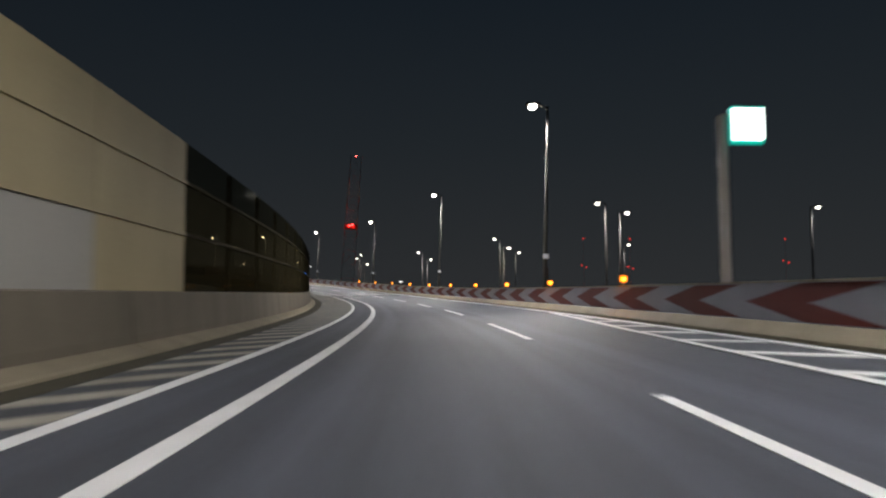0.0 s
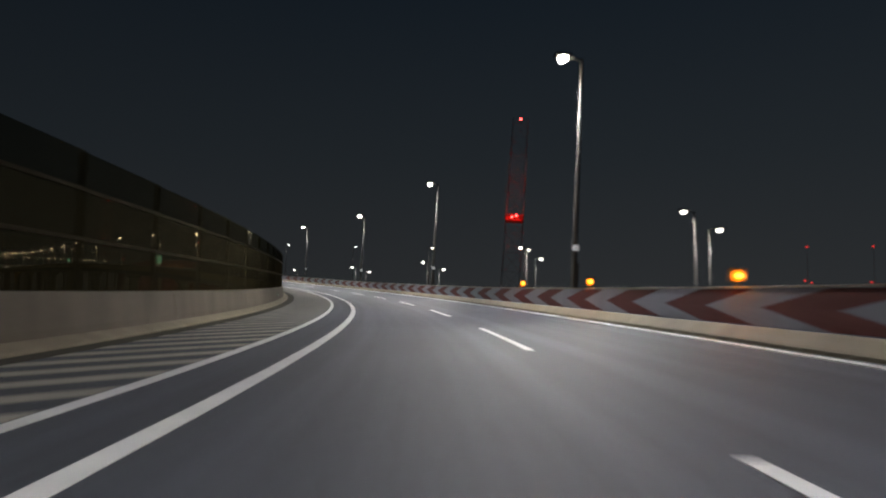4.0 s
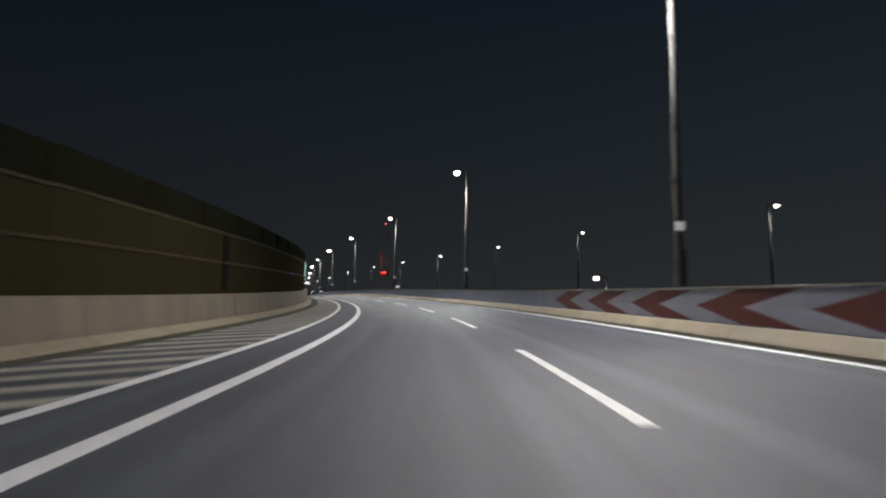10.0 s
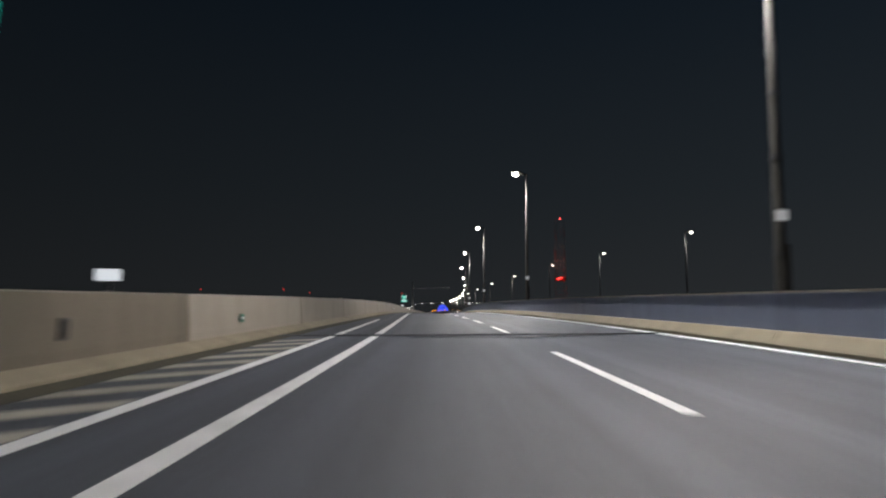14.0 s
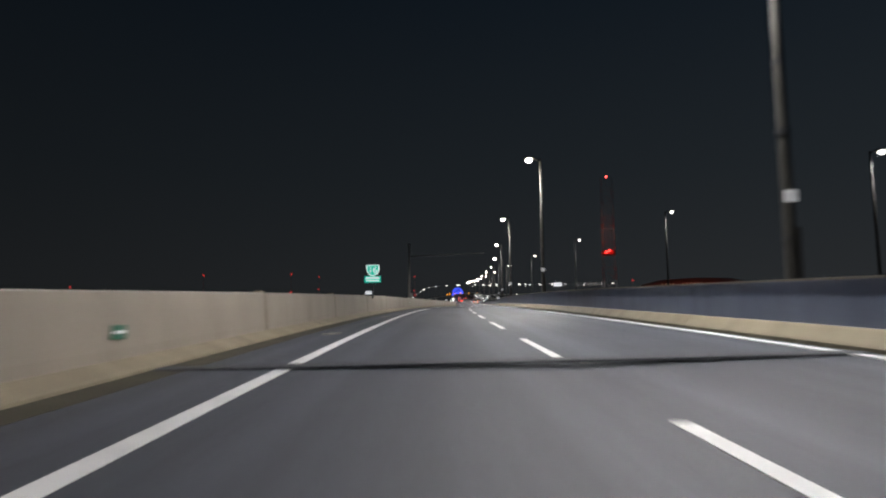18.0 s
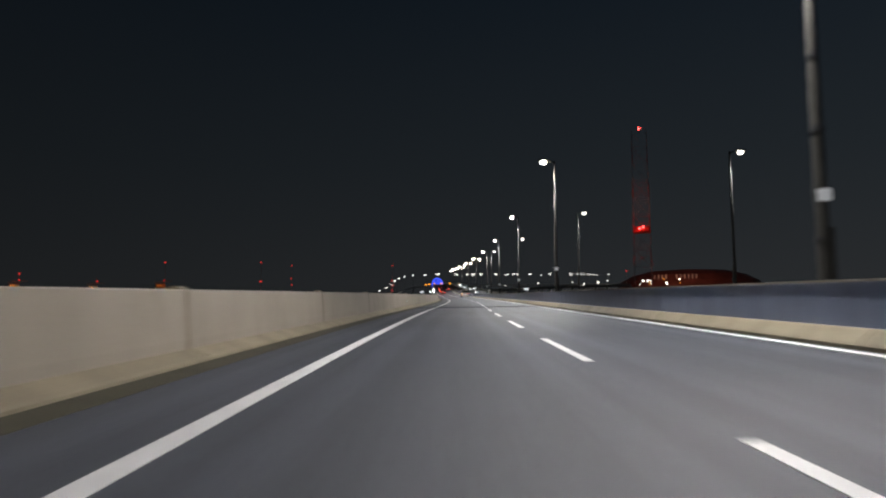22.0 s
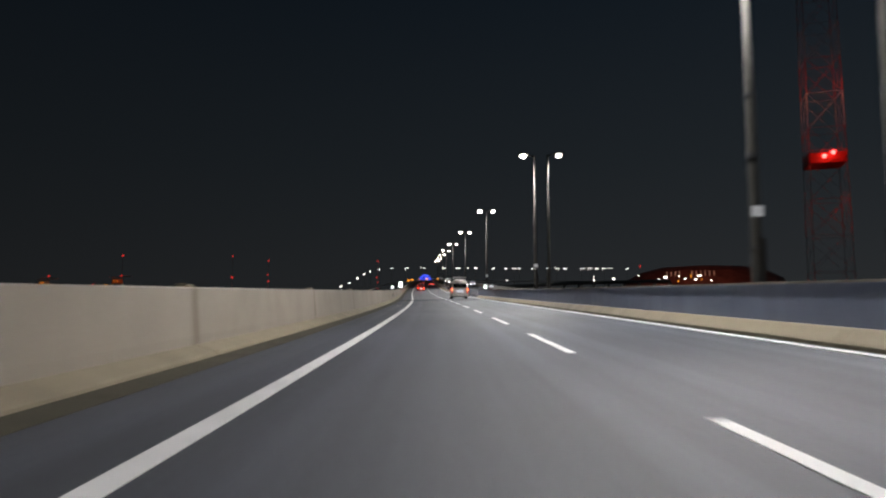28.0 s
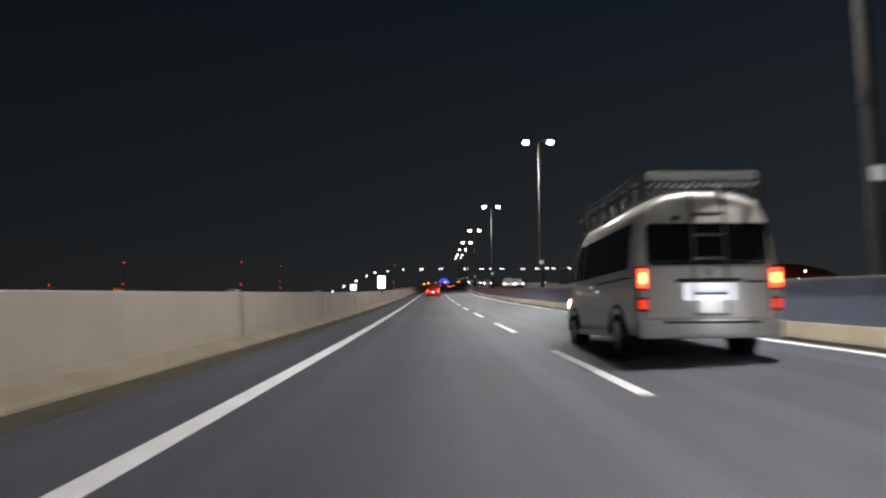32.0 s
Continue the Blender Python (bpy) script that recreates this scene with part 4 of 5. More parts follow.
def mast(p, z_top, lights, label, crane=False, girth=0.5):
    m = group_of("harbour_crane" if crane else "distant_mast", Matrix.Translation((p.x, p.y, GROUND_Z)), label, "crane" if crane else "mast", group="harbour lights")
    h = z_top - GROUND_Z
    part("tower", tube([(0, 0, 0), (0, 0, h)], [girth * 0.35, girth * 0.2], 6), PYLON_RED, m)
    if crane:
        low = 70 - GROUND_Z
        part("boom", tube([(0, -16, low + 3), (0, 12, low + 6)], 0.6, 5), CRANE_PAINT, m)
        part("house", box(-4, 4, -13, 1, low - 6, low + 1, 0.5), CRANE_PAINT, m, "amber lit machine house")
        for y in (-13, 2):
            part("leg", tube([(0, y, 0), (0, y, low - 6.1)], 0.9, 5), CRANE_PAINT, m)
        for y, r in ((-11, 0.5), (-7, 0.6)):
            bm = bmesh.new()
            bmesh.ops.create_icosphere(bm, subdivisions=1, radius=r, matrix=Matrix.Translation((5.8, y, low - 2)))
            part("floodlight", bm, ORANGE_LAMP, m, "amber floodlight")
        d = bpy.data.lights.new("crane_floodlight", "POINT")
        d.energy, d.color, d.shadow_soft_size = 900, (1, 0.13, 0.02), 1.0
        new("crane_floodlight", d).location = (p.x + 16, p.y - 6, 68)
    for k, (dx, z) in enumerate(lights):
        bm = bmesh.new()
        bmesh.ops.create_icosphere(bm, subdivisions=1, radius=0.9 if girth < 0.8 else 1.6, matrix=Matrix.Translation((dx, 0, z - GROUND_Z)))
        part("red_light", bm, RED_DIM, m, "red light")


def up(distance, degrees_up, base=20.0):
    return base + distance * math.tan(radians(degrees_up))


def seen_from(eye, bearing, distance):
    p = far(bearing, distance)
    return Vector((p.x + eye[0], p.y + eye[1], 0))


START, FINISH = (0, 40), (-372, 392)
for b, e_hi, e_lo in ((-9.2, 4.6, 2.25), (-13.1, 4.5, 2.1), (-25.0, 4.1, 2.4)):
    p = seen_from(START, b, 620)
    mast(p, up(620, e_hi, 1), [(0, up(620, e_hi, 1)), (-2, up(620, e_lo, 1)), (2.5, up(620, e_lo - 0.15, 1))], "distant harbour mast with red lights")
# far across the water: masts, and cranes with an amber floodlit house
for x, y, z, lows, crane in ((-1390, 494, 106, (76, 66), True), (-1520, 407, 79, (66,), True), (-1516, 293, 88, (78,), True), (-1604, 477, 70, (), False),
                             (-1644, 1051, 140, (104, 92, 80), False), (-1623, 792, 128, (100, 86), False), (-1469, 677, 120, (84, 83), False)):
    p = Vector((x, y, 0))
    mast(p, z, [(0, z)] + [((-3.5, 1.5, -1.0)[k], low) for k, low in enumerate(lows)],
         "distant harbour crane with red lights and floodlit house" if crane else "distant mast with red lights", crane, 1.0)

# the far bridge with its row of lamps
bridge = group_of("far_bridge", label="distant high bridge with a row of lamps", category="bridge", kind="structure")
prev = None
BRIDGE = (67.1, 66.2, 65.3, 64.5, 63.85, 62.85, 61.6, 60.1, 58.5, 56.4, 55.1, 54.3, 53.4, 51.7, 50.5, 49.7, 49.2, 47.9, 46.5, 45.7, 44.9, 43.4, 42.7, 42.1, 41.4, 40.8, 39.4)
for k, b in enumerate(BRIDGE):
    away = float(np.interp(b, (39, 48, 58.5, 61.6, 63.85, 66.2), (480, 440, 400, 360, 290, 235)))
    e = float(np.interp(b, (39.4, 47, 56, 61.6, 62.85, 63.85, 64.5, 65.3, 66.2, 67.1), (4.1, 4.25, 4.35, 4.34, 4.2, 4.05, 3.76, 3.36, 2.92, 2.5)))
    p = seen_from((-357.65, 380.64), b, away)
    z = up(away, e - 0.1, 21.74)
    lamp = group_of("bridge_lamp", Matrix.Translation((p.x, p.y, z - 9)) @ pose(0, 0, 0, 0, 0, b), "small distant lamp on the far bridge, lit", "street lamp", group="lamps on the far bridge")
    part("pole", tube([(0, 0, 0), (0, 0, 9)], 0.1, 5), STEEL, lamp)
    for x in (-0.75, 0.75) if k > 6 else (0.0,):
        part("arm", tube([(0, 0, 8.8), (x, 0, 9.0)], 0.06, 5), STEEL, lamp)
        part("lens", box(x - 0.30, x + 0.30, -0.3, 0.3, 9.0, 9.4, 0.08), LENS_FAR, lamp)
    q = Vector((p.x, p.y, z - 9.2))
    if prev is not None:
        part("span", tube([prev, q], 0.28, 4), PIER, bridge)
        if k % 3 == 0:
            part("pier", tube([(q.x, q.y, GROUND_Z), (q.x, q.y, q.z - 0.3)], 0.5, 6), PIER, bridge)
    prev = q

# amber lamps over the road far ahead
for b, e in ((60.25, 2.98), (59.85, 3.05), (59.2, 3.08), (58.4, 3.14), (57.3, 3.15), (56.2, 3.16)):
    p = seen_from(FINISH, b, 420)
    z = up(420, e - 0.03, 23)
    lamp = group_of("amber_lamp", Matrix.Translation((p.x, p.y, GROUND_Z)), "distant amber road lamp on a tall pole, lit", "street lamp", group="amber lamps far ahead")
    part("pole", tube([(0, 0, 0), (0, 0, z - GROUND_Z)], 0.12, 5), STEEL, lamp)
    part("lens", box(-0.6, 0.6, -0.5, 0.5, z - GROUND_Z, z - GROUND_Z + 0.8, 0.15), ORANGE_LAMP, lamp)

# the blue wheel across the harbour
wheel_at = seen_from((-274.2, 325.8), 58.1, 1330)
wheel = group_of("ferris_wheel", Matrix.Translation((wheel_at.x, wheel_at.y, 0)) @ pose(0, 0, 0, 0, 0, 100), "great wheel lit deep blue, far across the harbour", "ferris wheel")
wz, wr = 82.0, 14.5
part("lit_rim", tube([(wr * math.cos(a), 0, wz + wr * math.sin(a)) for a in np.linspace(0, 2 * math.pi, 37)], 1.2, 5, caps=False), BLUE_LAMP, wheel)
part("hub", tube([(0, -1.5, wz), (0, 1.5, wz)], 1.6, 8), BLUE_LAMP, wheel)
for k in range(20):
    a = 2 * math.pi * k / 20
    part("spoke", tube([(0, 0, wz), (wr * math.cos(a), 0, wz + wr * math.sin(a))], 0.6, 4), BLUE_LAMP, wheel)
    if k % 2:
        part("gondola", box(wr * math.cos(a) * 1.1 - 0.8, wr * math.cos(a) * 1.1 + 0.8, -0.8, 0.8, wz + wr * math.sin(a) * 1.1 - 0.9, wz + wr * math.sin(a) * 1.1 + 0.9, 0.2), DARK_STEEL, wheel)
for x in (-6, 6):
    part("leg", tube([(x, 0, GROUND_Z), (0, 0, wz)], 0.9, 5), DARK_STEEL, wheel)

# low arena behind the outer wall
HALL_WINDOW = glow("hall_window_lit", (1.0, 0.62, 0.45), 0.085)
ARENA = material("arena_shell", (0.16, 0.06, 0.045), 0.7, vary=0.45, scale=1, fine=4, bump=0)
p = seen_from((-343, 371), 35.3, 880)
arena = group_of("arena", Matrix.Translation((p.x, p.y, GROUND_Z)) @ pose(0, 0, 0, 0, 0, 35.3), "low domed hall with a dim red shell and small windows", "building")
bm = bmesh.new()
rings = []
for r, z in ((98, 0), (98, 72), (93, 80), (76, 89), (52, 95), (18, 97)):
    rings.append([bm.verts.new((14 + r * math.cos(2 * math.pi * k / 48), 0.6 * r * math.sin(2 * math.pi * k / 48), z)) for k in range(48)])
for r0, r1 in zip(rings, rings[1:]):
    for k in range(48):
        bm.faces.new((r0[k], r0[(k + 1) % 48], r1[(k + 1) % 48], r1[k]))
bm.faces.new(rings[-1])
part("shell", bm, ARENA, arena)
for k in range(10):
    x = -27 + 5.0 * k + (9.0 if k > 3 else 0.0)
    y = -0.6 * math.sqrt(87.0 ** 2 - (x - 14) ** 2)
    part("window", box(x - 0.55, x + 0.55, y - 1.6, y + 0.4, 81.0, 87.5, 0.1), HALL_WINDOW, arena, "tall dim lit window")
# Added fill with no lamp behind it, to bring out the dim shell.
d = bpy.data.lights.new("arena_fill_light", "POINT")
d.energy, d.color, d.shadow_soft_size = 70000, (1, 0.36, 0.22), 2
new("arena_fill_light", d).location = Vector((p.x, p.y, GROUND_Z + 112)) + Vector((math.sin(radians(35.3)), -math.cos(radians(35.3)), 0)) * 150
mast(Vector((-757, 880, 0)), 68.5, [(0, 68.5)], "distant mast with a red light beside the hall", False, 0.4)

# lights of the town behind the clear screen and beyond the walls
rng = random.Random(7)
town = group_of("town_lights", label="scattered small town lights along the far shore", category="town lights", kind="stuff")
bms = {"white": bmesh.new(), "amber": bmesh.new(), "blue": bmesh.new()}
for k in range(106):
    b = rng.uniform(58, 120) if k < 90 else rng.uniform(36, 45)
    dist = rng.uniform(350, 900)
    p = seen_from((-20, 90) if k < 90 else (-274, 326), b, dist)
    z = up(dist, rng.uniform(0.2, 2.6), 1.0) if k < 90 else up(dist, rng.uniform(2.7, 3.15), 18.4)
    kind = "amber" if k % 5 == 0 else "white"
    if k == 3:
        kind = "blue"
    r = dist * rng.uniform(0.0004, 0.0009)
    bmesh.ops.create_cube(bms[kind], size=2 * r, matrix=Matrix.Translation((p.x, p.y, z)))
for kind, mat in (("white", LENS_FAR), ("amber", ORANGE_LAMP), ("blue", BLUE_LAMP)):
    part("lights", bms[kind], mat, town)

# the raised road that crosses in the distance
viaduct = group_of("far_viaduct", label="dark raised road crossing in the distance on piers", category="bridge", kind="structure")
prev = None
for k in range(16):
    b = 56.0 - 1.5 * k
    p = seen_from(FINISH, b, 290)
    q = Vector((p.x, p.y, up(290, float(np.interp(b, (34, 43, 52, 56), (3.0, 2.9, 2.45, 2.3))), 23)))
    if prev is not None:
        part("span", tube([prev - Vector((0, 0, 0.9)), q - Vector((0, 0, 0.9))], 0.95, 4), PIER, viaduct)
        part("pier", tube([(q.x, q.y, GROUND_Z), (q.x, q.y, q.z - 1.5)], 0.9, 6), PIER, viaduct)
    prev = q
    if k % 3 == 1:
        lamp = group_of("viaduct_lamp", Matrix.Translation(q), "small distant lamp on the crossing road, lit", "street lamp", group="lamps on the crossing road")
        part("pole", tube([(0, 0, 0), (0, 0, 2.2)], 0.07, 5), STEEL, lamp)
        part("lens", box(-0.3, 0.3, -0.2, 0.2, 2.2, 2.5, 0.05), LENS_FAR, lamp)


# ---- vehicles ----
PAINT_SILVER = material("van_silver_white_paint", (0.80, 0.77, 0.71), 0.3, 0.0, vary=0.06, scale=8, fine=200, bump=0.01, coat=0.6)
PAINT_DARK = material("car_dark_paint", (0.03, 0.03, 0.035), 0.3, 0.2, vary=0.1, scale=8, fine=200, bump=0.01, coat=0.7)
PAINT_RED = material("car_maroon_paint", (0.12, 0.015, 0.015), 0.3, 0.2, vary=0.1, scale=8, fine=200, bump=0.01, coat=0.7)
PAINT_WHITE = material("car_white_paint", (0.6, 0.6, 0.6), 0.3, 0.0, vary=0.05, scale=8, fine=200, bump=0.01, coat=0.7)
GLASS = material("dark_car_glass", (0.012, 0.013, 0.015), 0.06, 0.0, vary=0.1, bump=0)
RUBBER = material("tyre_rubber", (0.02, 0.02, 0.02), 0.85, vary=0.2, fine=80, bump=0.1)
ALLOY = material("wheel_alloy", (0.45, 0.45, 0.47), 0.35, 0.8, vary=0.1, bump=0.02)
PLASTIC = material("black_trim_plastic", (0.03, 0.03, 0.03), 0.55, vary=0.15, bump=0.03)
TAIL = glow("tail_lamp_lit", (1.0, 0.06, 0.02), 5)
TAIL_CORE = glow("tail_lamp_core", (1.0, 0.35, 0.08), 9)
TAIL_LOW = glow("tail_lamp_low", (1.0, 0.05, 0.02), 0.9)
TAIL_OFF = material("tail_lamp_lens", (0.35, 0.02, 0.02), 0.2, vary=0.1, bump=0)
# The light that falls on the plate is put into its own glow.
PLATE_LIT = glow("rear_plate_glow", (0.85, 0.88, 1.0), 0.85)
HEADLAMP = glow("headlamp_lit", (0.95, 0.97, 1.0), 30)
# The bars glow too, so that they wash out with the plate.
PLATE_BAR = glow("plate_bar_glow", (0.62, 0.70, 0.88), 0.62)
LADDER = material("ladder_steel", (0.16, 0.16, 0.165), 0.5, 0.3, vary=0.15, bump=0.02)


def loft(sections):
    """sections: (y, half-section points (x, z) from the sill to the middle of the roof)."""
    bm = bmesh.new()
    rings = []
    for y, half in sections:
        full = [(-x, z) for x, z in half] + [(x, z) for x, z in reversed(half)]
        rings.append([bm.verts.new((x, y, z)) for x, z in full])
    k = len(rings[0])
    for r0, r1 in zip(rings, rings[1:]):
        for i in range(k):
            bm.faces.new((r0[i], r0[(i + 1) % k], r1[(i + 1) % k], r1[i]))
    bm.faces.new(rings[0])
    bm.faces.new(rings[-1][::-1])
    return bm


def wheel_of(parent, x, y, r, w):
    side = 1 if x > 0 else -1
    m = pose(x, y, r)
    tyre = part("wheel", tube([(-w / 2, 0, 0), (-w / 2 + 0.03, 0, 0), (w / 2 - 0.03, 0, 0), (w / 2, 0, 0)], [r - 0.03, r, r, r - 0.03], 20), RUBBER, parent, smooth=False)
    tyre.matrix_basis = m
    rim = part("rim", tube([(side * (w / 2 - 0.02), 0, 0), (side * (w / 2 + 0.006), 0, 0)], [r * 0.66, r * 0.62], 16), ALLOY, tyre)
    for k in range(6):
        a = math.pi * k / 3
        part("spoke", tube([(side * (w / 2 + 0.012), 0.05 * math.cos(a), 0.05 * math.sin(a)), (side * (w / 2 + 0.012), r * 0.58 * math.cos(a), r * 0.58 * math.sin(a))], 0.03, 5), ALLOY, tyre)


def van(m):
    v = group_of("van", m, "silver-white high-roof van with roof rack and rear ladder", "van")
    base = ((0.86, 0.34), (0.93, 0.50), (0.945, 0.95), (0.925, 1.25), (0.885, 1.60), (0.83, 1.92), (0.73, 2.12), (0.52, 2.22), (0.20, 2.26))
    def ring(y, top, wide=1.0, low=0.34):
        return y, [(x * wide, low + (z - 0.34) * (top - low) / (2.26 - 0.34)) for x, z in base]
    part("body", loft([ring(0.02, 2.14, 0.955, 0.42), ring(0.10, 2.24, 0.985, 0.36), ring(0.35, 2.26), ring(1.6, 2.26), ring(3.3, 2.26), ring(3.75, 2.16, 0.99), ring(4.15, 1.78, 0.98),
                       ring(4.55, 1.28, 0.96), ring(4.72, 1.05, 0.93), ring(4.80, 0.92, 0.88)]), PAINT_SILVER, v, smooth=True)
    # tailgate
    part("rear_window", box(-0.79, 0.79, -0.018, 0.03, 1.26, 1.80, 0.06), GLASS, v, "dark tinted rear glass")
    part("tailgate_lower", box(-0.80, 0.80, -0.008, 0.03, 0.56, 1.24, 0.02), PAINT_SILVER, v)
    part("bumper", box(-0.92, 0.92, -0.07, 0.12, 0.31, 0.55, 0.04), PAINT_SILVER, v)
    part("bumper_step", box(-0.62, 0.62, -0.075, -0.06, 0.50, 0.53, 0.004), PLASTIC, v)
    part("garnish", box(-0.42, 0.42, -0.03, -0.006, 1.03, 1.08, 0.01), PLASTIC, v)
    plate = part("rear_plate", box(-0.33, 0.33, -0.028, -0.01, 0.80, 1.02, 0.006), PLATE_LIT, v, "glaring lit rear plate")
    for k in range(4):
        part("writing_bar", box(-0.24 + 0.125 * k, -0.16 + 0.125 * k, -0.0315, -0.029, 0.84, 0.93), PLATE_BAR, plate)
    part("badge", tube([(0, -0.02, 1.16), (0, -0.008, 1.16)], 0.05, 12), ALLOY, v)
    part("handle", box(0.48, 0.72, -0.022, -0.006, 1.02, 1.05, 0.005), PLASTIC, v)
    part("high_brake_lamp", box(-0.16, 0.16, -0.03, 0.02, 1.90, 1.95, 0.01), TAIL_OFF, v)
    for x in (-1, 1):
        lamp = part("tail_lamp", box(*sorted((x * 0.80, x * 0.935)), -0.03, 0.07, 0.66, 1.24, 0.018), TAIL_OFF, v, "red tail lamp cluster")
        part("lit_bulb", box(*sorted((x * 0.815, x * 0.925)), -0.037, -0.028, 0.96, 1.21, 0.004), TAIL, lamp)
        part("bulb_core", box(*sorted((x * 0.83, x * 0.905)), -0.041, -0.036, 1.02, 1.15, 0.003), TAIL_CORE, lamp)
        part("reverse_lens", box(*sorted((x * 0.815, x * 0.925)), -0.036, -0.028, 0.84, 0.93, 0.004), PAINT_SILVER, lamp)
        part("lower_bulb", box(*sorted((x * 0.815, x * 0.925)), -0.036, -0.028, 0.69, 0.81, 0.004), TAIL_LOW, lamp)
    # sides
    for x in (-1, 1):
        for y0, y1, name in ((0.40, 1.775, "side_window"), (1.80, 3.06, "side_window"), (3.12, 3.78, "door_window")):
            bm = bmesh.new()
            cut = 0.28 if name == "door_window" else 0
            pts = [(y0, 1.24), (y1, 1.24), (y1 - cut * 0.6, 1.60), (y1 - cut, 1.86), (y0, 1.86), (y0, 1.60)]
            def out(z):
                return x * (float(np.interp(z, (0.95, 1.25, 1.60, 1.92), (0.945, 0.925, 0.885, 0.83))) + 0.006)
            vs = [bm.verts.new((out(z), y, z)) for y, z in pts] + [bm.verts.new((out(z) - x * 0.03, y, z)) for y, z in pts]
            for f in ((0, 1, 2, 5), (5, 2, 3, 4), (6, 7, 8, 11), (11, 8, 9, 10)) + tuple((i, (i + 1) % 6, (i + 1) % 6 + 6, i + 6) for i in range(6)):
                bm.faces.new([vs[i] for i in f])
            part(name, bm, GLASS, v, "dark tinted side glass")
        part("door_rail", box(*sorted((x * 0.938, x * 0.952)), 0.3, 2.1, 1.10, 1.125), PLASTIC, v)
        part("sill", box(*sorted((x * 0.86, x * 0.95)), 1.4, 3.5, 0.30, 0.40, 0.02), PAINT_SILVER, v)
        part("door_handle", box(*sorted((x * 0.945, x * 0.975)), 2.25, 2.45, 1.06, 1.10, 0.008), PAINT_SILVER, v)
        mirror = part("mirror", box(*sorted((x * 1.0, x * 1.2)), 3.85, 3.98, 1.22, 1.52, 0.03), PLASTIC, v, "black door mirror")
        part("mirror_arm", tube([(x * 0.9, 3.9, 1.3), (x * 1.05, 3.92, 1.32)], 0.025, 6), PLASTIC, mirror)
        part("headlamp", box(*sorted((x * 0.62, x * 0.86)), 4.58, 4.74, 0.72, 0.94, 0.03), HEADLAMP, v)
        for y in (0.98, 3.86):
            wheel_of(v, x * 0.84, y, 0.335, 0.21)
            part("wheel_arch", tube([(x * 0.935, y + 0.42 * math.cos(a), 0.335 + 0.42 * math.sin(a)) for a in (math.pi * k / 8 for k in range(9))], 0.025, 5), PLASTIC, v)
    part("windscreen", loft([(3.80, [(0.74, 1.98), (0.3, 2.06)]), (3.84, [(0.74, 2.0), (0.3, 2.08)]), (4.50, [(0.84, 1.36), (0.3, 1.40)]), (4.46, [(0.84, 1.30), (0.3, 1.34)])]), GLASS, v)
    # ladder and rack
    for x in (-0.21, 0.21):
        part("ladder_rail", tube([(x, -0.07, 0.60), (x, -0.07, 1.9), (x, -0.04, 2.16), (x, 0.1, 2.34)], 0.015, 7), LADDER, v)
    for z in (0.62, 0.88, 1.34, 1.64, 1.92):
        part("ladder_rung", tube([(-0.21, -0.075, z), (0.21, -0.075, z)], 0.016, 7), LADDER, v)
    rack = part("roof_rack", box(-0.78, 0.78, 0.12, 0.15, 2.34, 2.39, 0.01), DARK_STEEL, v, "long dark metal roof rack")
    for x in (-0.78, 0.78):
        part("side_rail", tube([(x, 0.12, 2.37), (x, 3.55, 2.37)], 0.025, 7), DARK_STEEL, rack)
        part("upper_rail", tube([(x, 0.12, 2.50), (x, 3.45, 2.50), (x * 0.95, 3.6, 2.40)], 0.02, 7), DARK_STEEL, rack)
        for k in range(7):
            y = 0.15 + 0.55 * k
            part("stay", tube([(x, y, 2.37), (x, y, 2.50)], 0.016, 6), DARK_STEEL, rack)
            part("foot", box(x - 0.04, x + 0.04, y - 0.05, y + 0.05, 2.12, 2.36, 0.01), DARK_STEEL, rack)
            part("clamp", box(x - 0.055, x + 0.055, y + 0.1, y + 0.16, 2.36, 2.385, 0.004), ALLOY, rack)
    for k in range(9):
        part("slat", box(-0.77, 0.77, 0.25 + 0.38 * k, 0.33 + 0.38 * k, 2.355, 2.385, 0.006), DARK_STEEL, rack)
    for k in range(14):
        part("tread", tube([(-0.70 + 0.105 * k, 0.06, 2.30), (-0.64 + 0.105 * k, 0.06, 2.36)], 0.014, 5), ALLOY, rack)
    part("rear_board", box(-0.74, 0.72, 0.02, 0.06, 2.40, 2.50, 0.012), PAINT_SILVER, rack)
    part("antenna_camera", box(-0.44, -0.36, -0.06, 0.02, 1.84, 1.90, 0.01), PLASTIC, v)
    return v


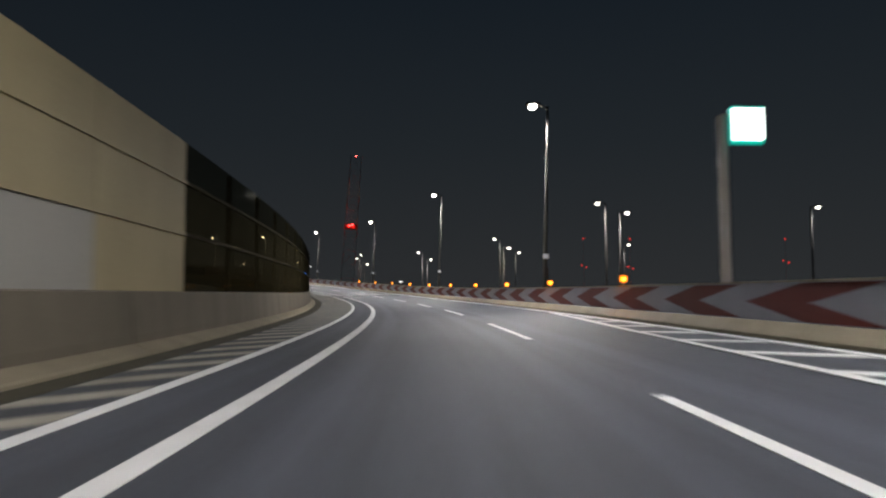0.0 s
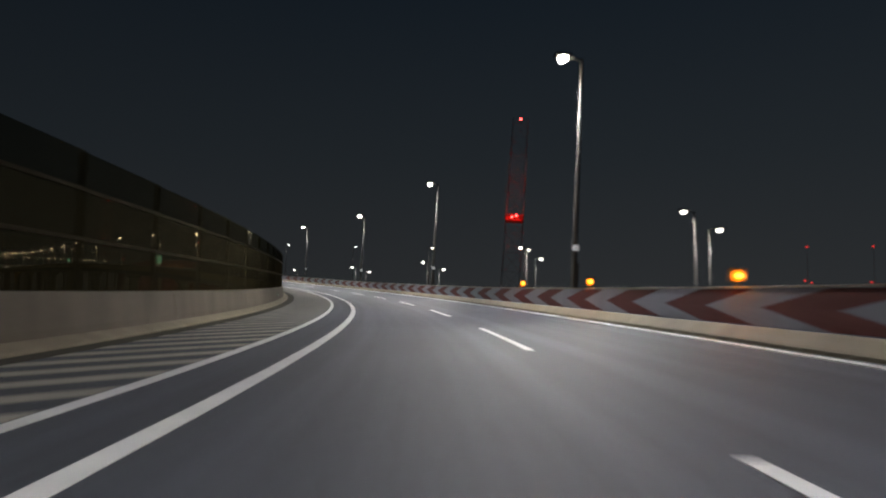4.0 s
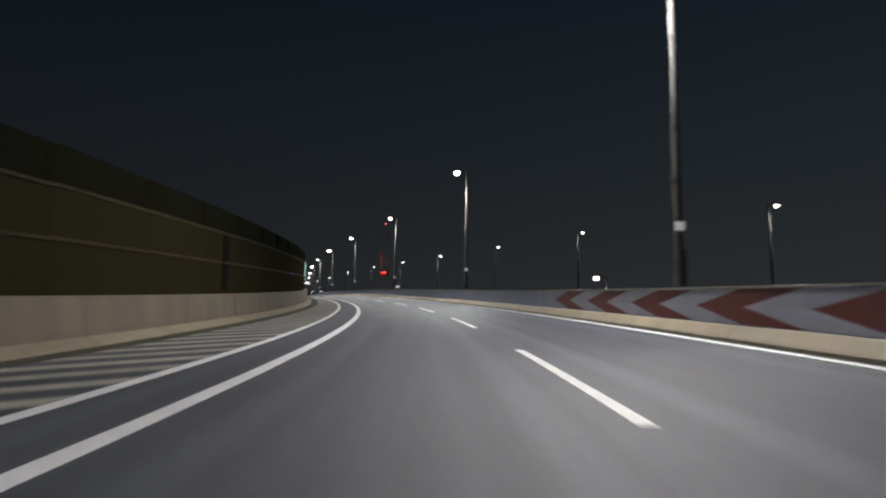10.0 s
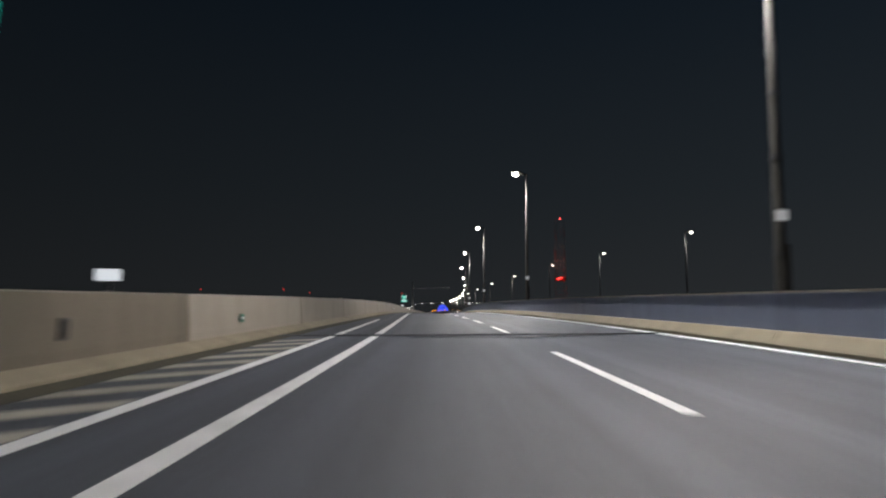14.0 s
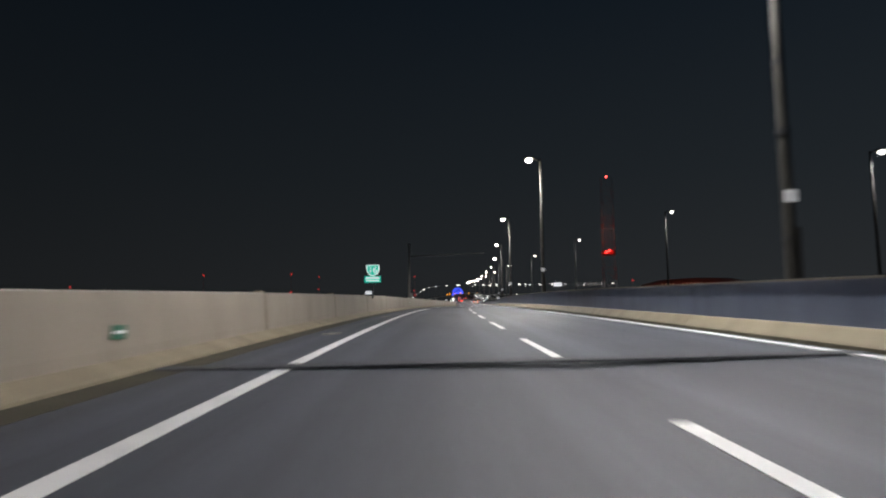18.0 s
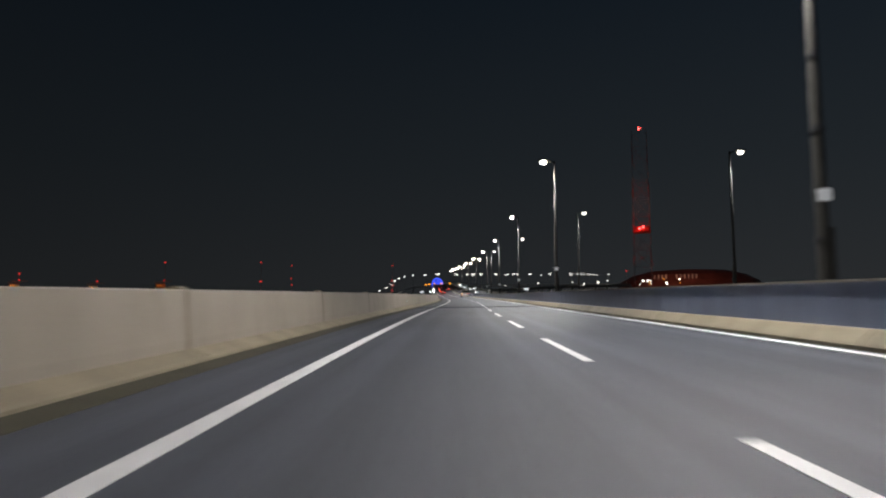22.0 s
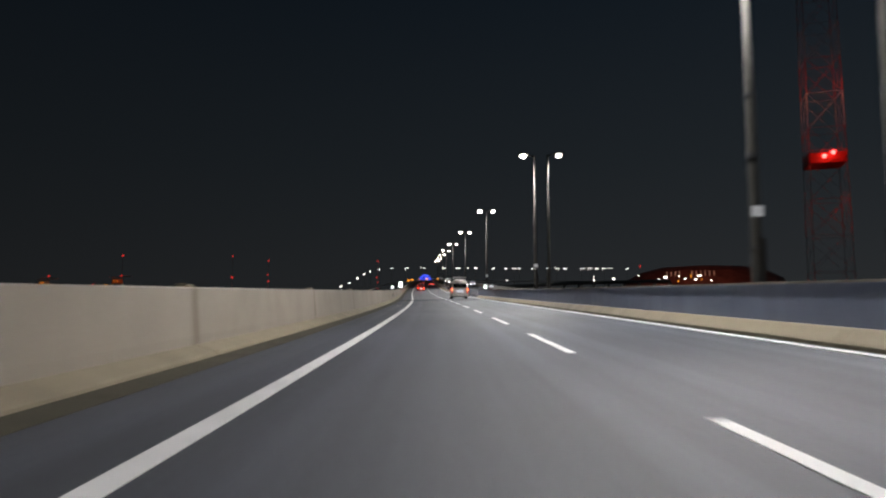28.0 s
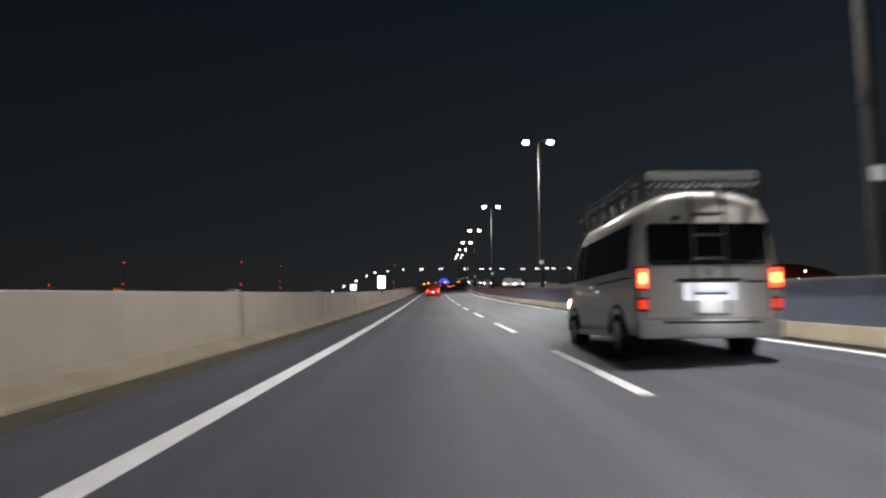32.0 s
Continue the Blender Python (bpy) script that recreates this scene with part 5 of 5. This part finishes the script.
def car(m, paint, label, tall=1.5, facing_away=True):
    c = group_of("car", m, label, "car", "cars on the road ahead")
    low = ((0.80, 0.28), (0.86, 0.45), (0.87, 0.75), (0.84, 0.92), (0.60, 0.96), (0.2, 0.97))
    def ring(y, k, w=1.0):
        return y, [(x * w, 0.28 + (z - 0.28) * k) for x, z in low]
    part("body", loft([ring(0.0, 0.85, 0.93), ring(0.12, 1.0, 0.98), ring(1.5, 1.0), ring(3.0, 1.0), ring(4.0, 0.86, 0.97), ring(4.3, 0.6, 0.9)]), paint, c, smooth=True)
    cabin = ((0.80, 0.955), (0.74, 1.15), (0.62, tall - 0.1), (0.45, tall), (0.15, tall + 0.02))
    def cab(y, k, w=1.0):
        return y, [(x * w, 0.955 + (z - 0.955) * k) for x, z in cabin]
    part("cabin", loft([cab(0.25, 0.15, 0.98), cab(0.55, 0.92), cab(1.0, 1.0), cab(2.2, 1.0), cab(3.2, 0.1, 0.98)]), paint, c, smooth=True)
    bm = bmesh.new()
    vs = [bm.verts.new(q) for q in ((-0.66, 0.27, 1.02), (0.66, 0.27, 1.02), (0.56, 0.52, tall - 0.12), (-0.56, 0.52, tall - 0.12),
                                    (-0.66, 0.31, 1.02), (0.66, 0.31, 1.02), (0.56, 0.56, tall - 0.12), (-0.56, 0.56, tall - 0.12))]
    for f in ((0, 1, 2, 3), (4, 5, 6, 7), (0, 1, 5, 4), (1, 2, 6, 5), (2, 3, 7, 6), (3, 0, 4, 7)):
        bm.faces.new([vs[i] for i in f])
    part("rear_window", bm, GLASS, c)
    part("bumper", box(-0.84, 0.84, -0.06, 0.1, 0.30, 0.52, 0.04), paint, c)
    part("rear_plate", box(-0.17, 0.17, -0.075, -0.055, 0.56, 0.72, 0.006), PLATE_LIT, c)
    for x in (-1, 1):
        part("tail_lamp", box(*sorted((x * 0.50, x * 0.82)), -0.04, 0.05, 0.66, 0.86, 0.02), TAIL, c, "lit red tail lamp")
        part("headlamp", box(*sorted((x * 0.48, x * 0.78)), 4.12, 4.30, 0.52, 0.68, 0.03), HEADLAMP, c, "lit white headlamp")
        part("mirror", box(*sorted((x * 0.86, x * 1.02)), 2.75, 2.85, 0.98, 1.12, 0.02), PLASTIC, c)
        for y in (0.75, 3.35):
            wheel_of(c, x * 0.78, y, 0.31, 0.19)
    return c


van(stand(579.0, 5.36))
for s, lat, paint, tall, text in ((655, 1.9, PAINT_RED, 1.55, "maroon car with lit red tail lamps in the slow lane"),
                                  (684, 2.0, PAINT_DARK, 1.6, "dark car with lit red tail lamps in the slow lane"),
                                  (702, 1.8, PAINT_WHITE, 1.5, "white car with lit red tail lamps in the slow lane"),
                                  (735, 5.4, PAINT_DARK, 1.5, "dark car with lit red tail lamps in the fast lane"),
                                  (760, 1.9, PAINT_DARK, 1.7, "tall dark car with lit tail lamps far ahead")):
    car(stand(s, lat), paint, text, tall)
for s, lat in ((663, 12.2), (681, 15.6), (707, 12.4), (742, 12.4), (760, 15.8), (800, 12.6), (840, 15.2)):
    car(stand(s, lat, float(np.interp(s, (660, 1040), (0.55, 0.6))), 180), PAINT_WHITE, "pale oncoming car with glaring headlamps on the other carriageway", 1.5)
d = bpy.data.lights.new("tail_lamp_light", "POINT")
d.energy, d.color, d.shadow_soft_size = 120, (1, 0.08, 0.04), 0.3
new("tail_lamp_light", d).location = at(653.6, 1.9, 0.8)
d = bpy.data.lights.new("van_plate_light", "POINT")
d.energy, d.color, d.shadow_soft_size = 3, (0.9, 0.93, 1.0), 0.1
new("van_plate_light", d).location = at(578.7, 5.45, 0.75)
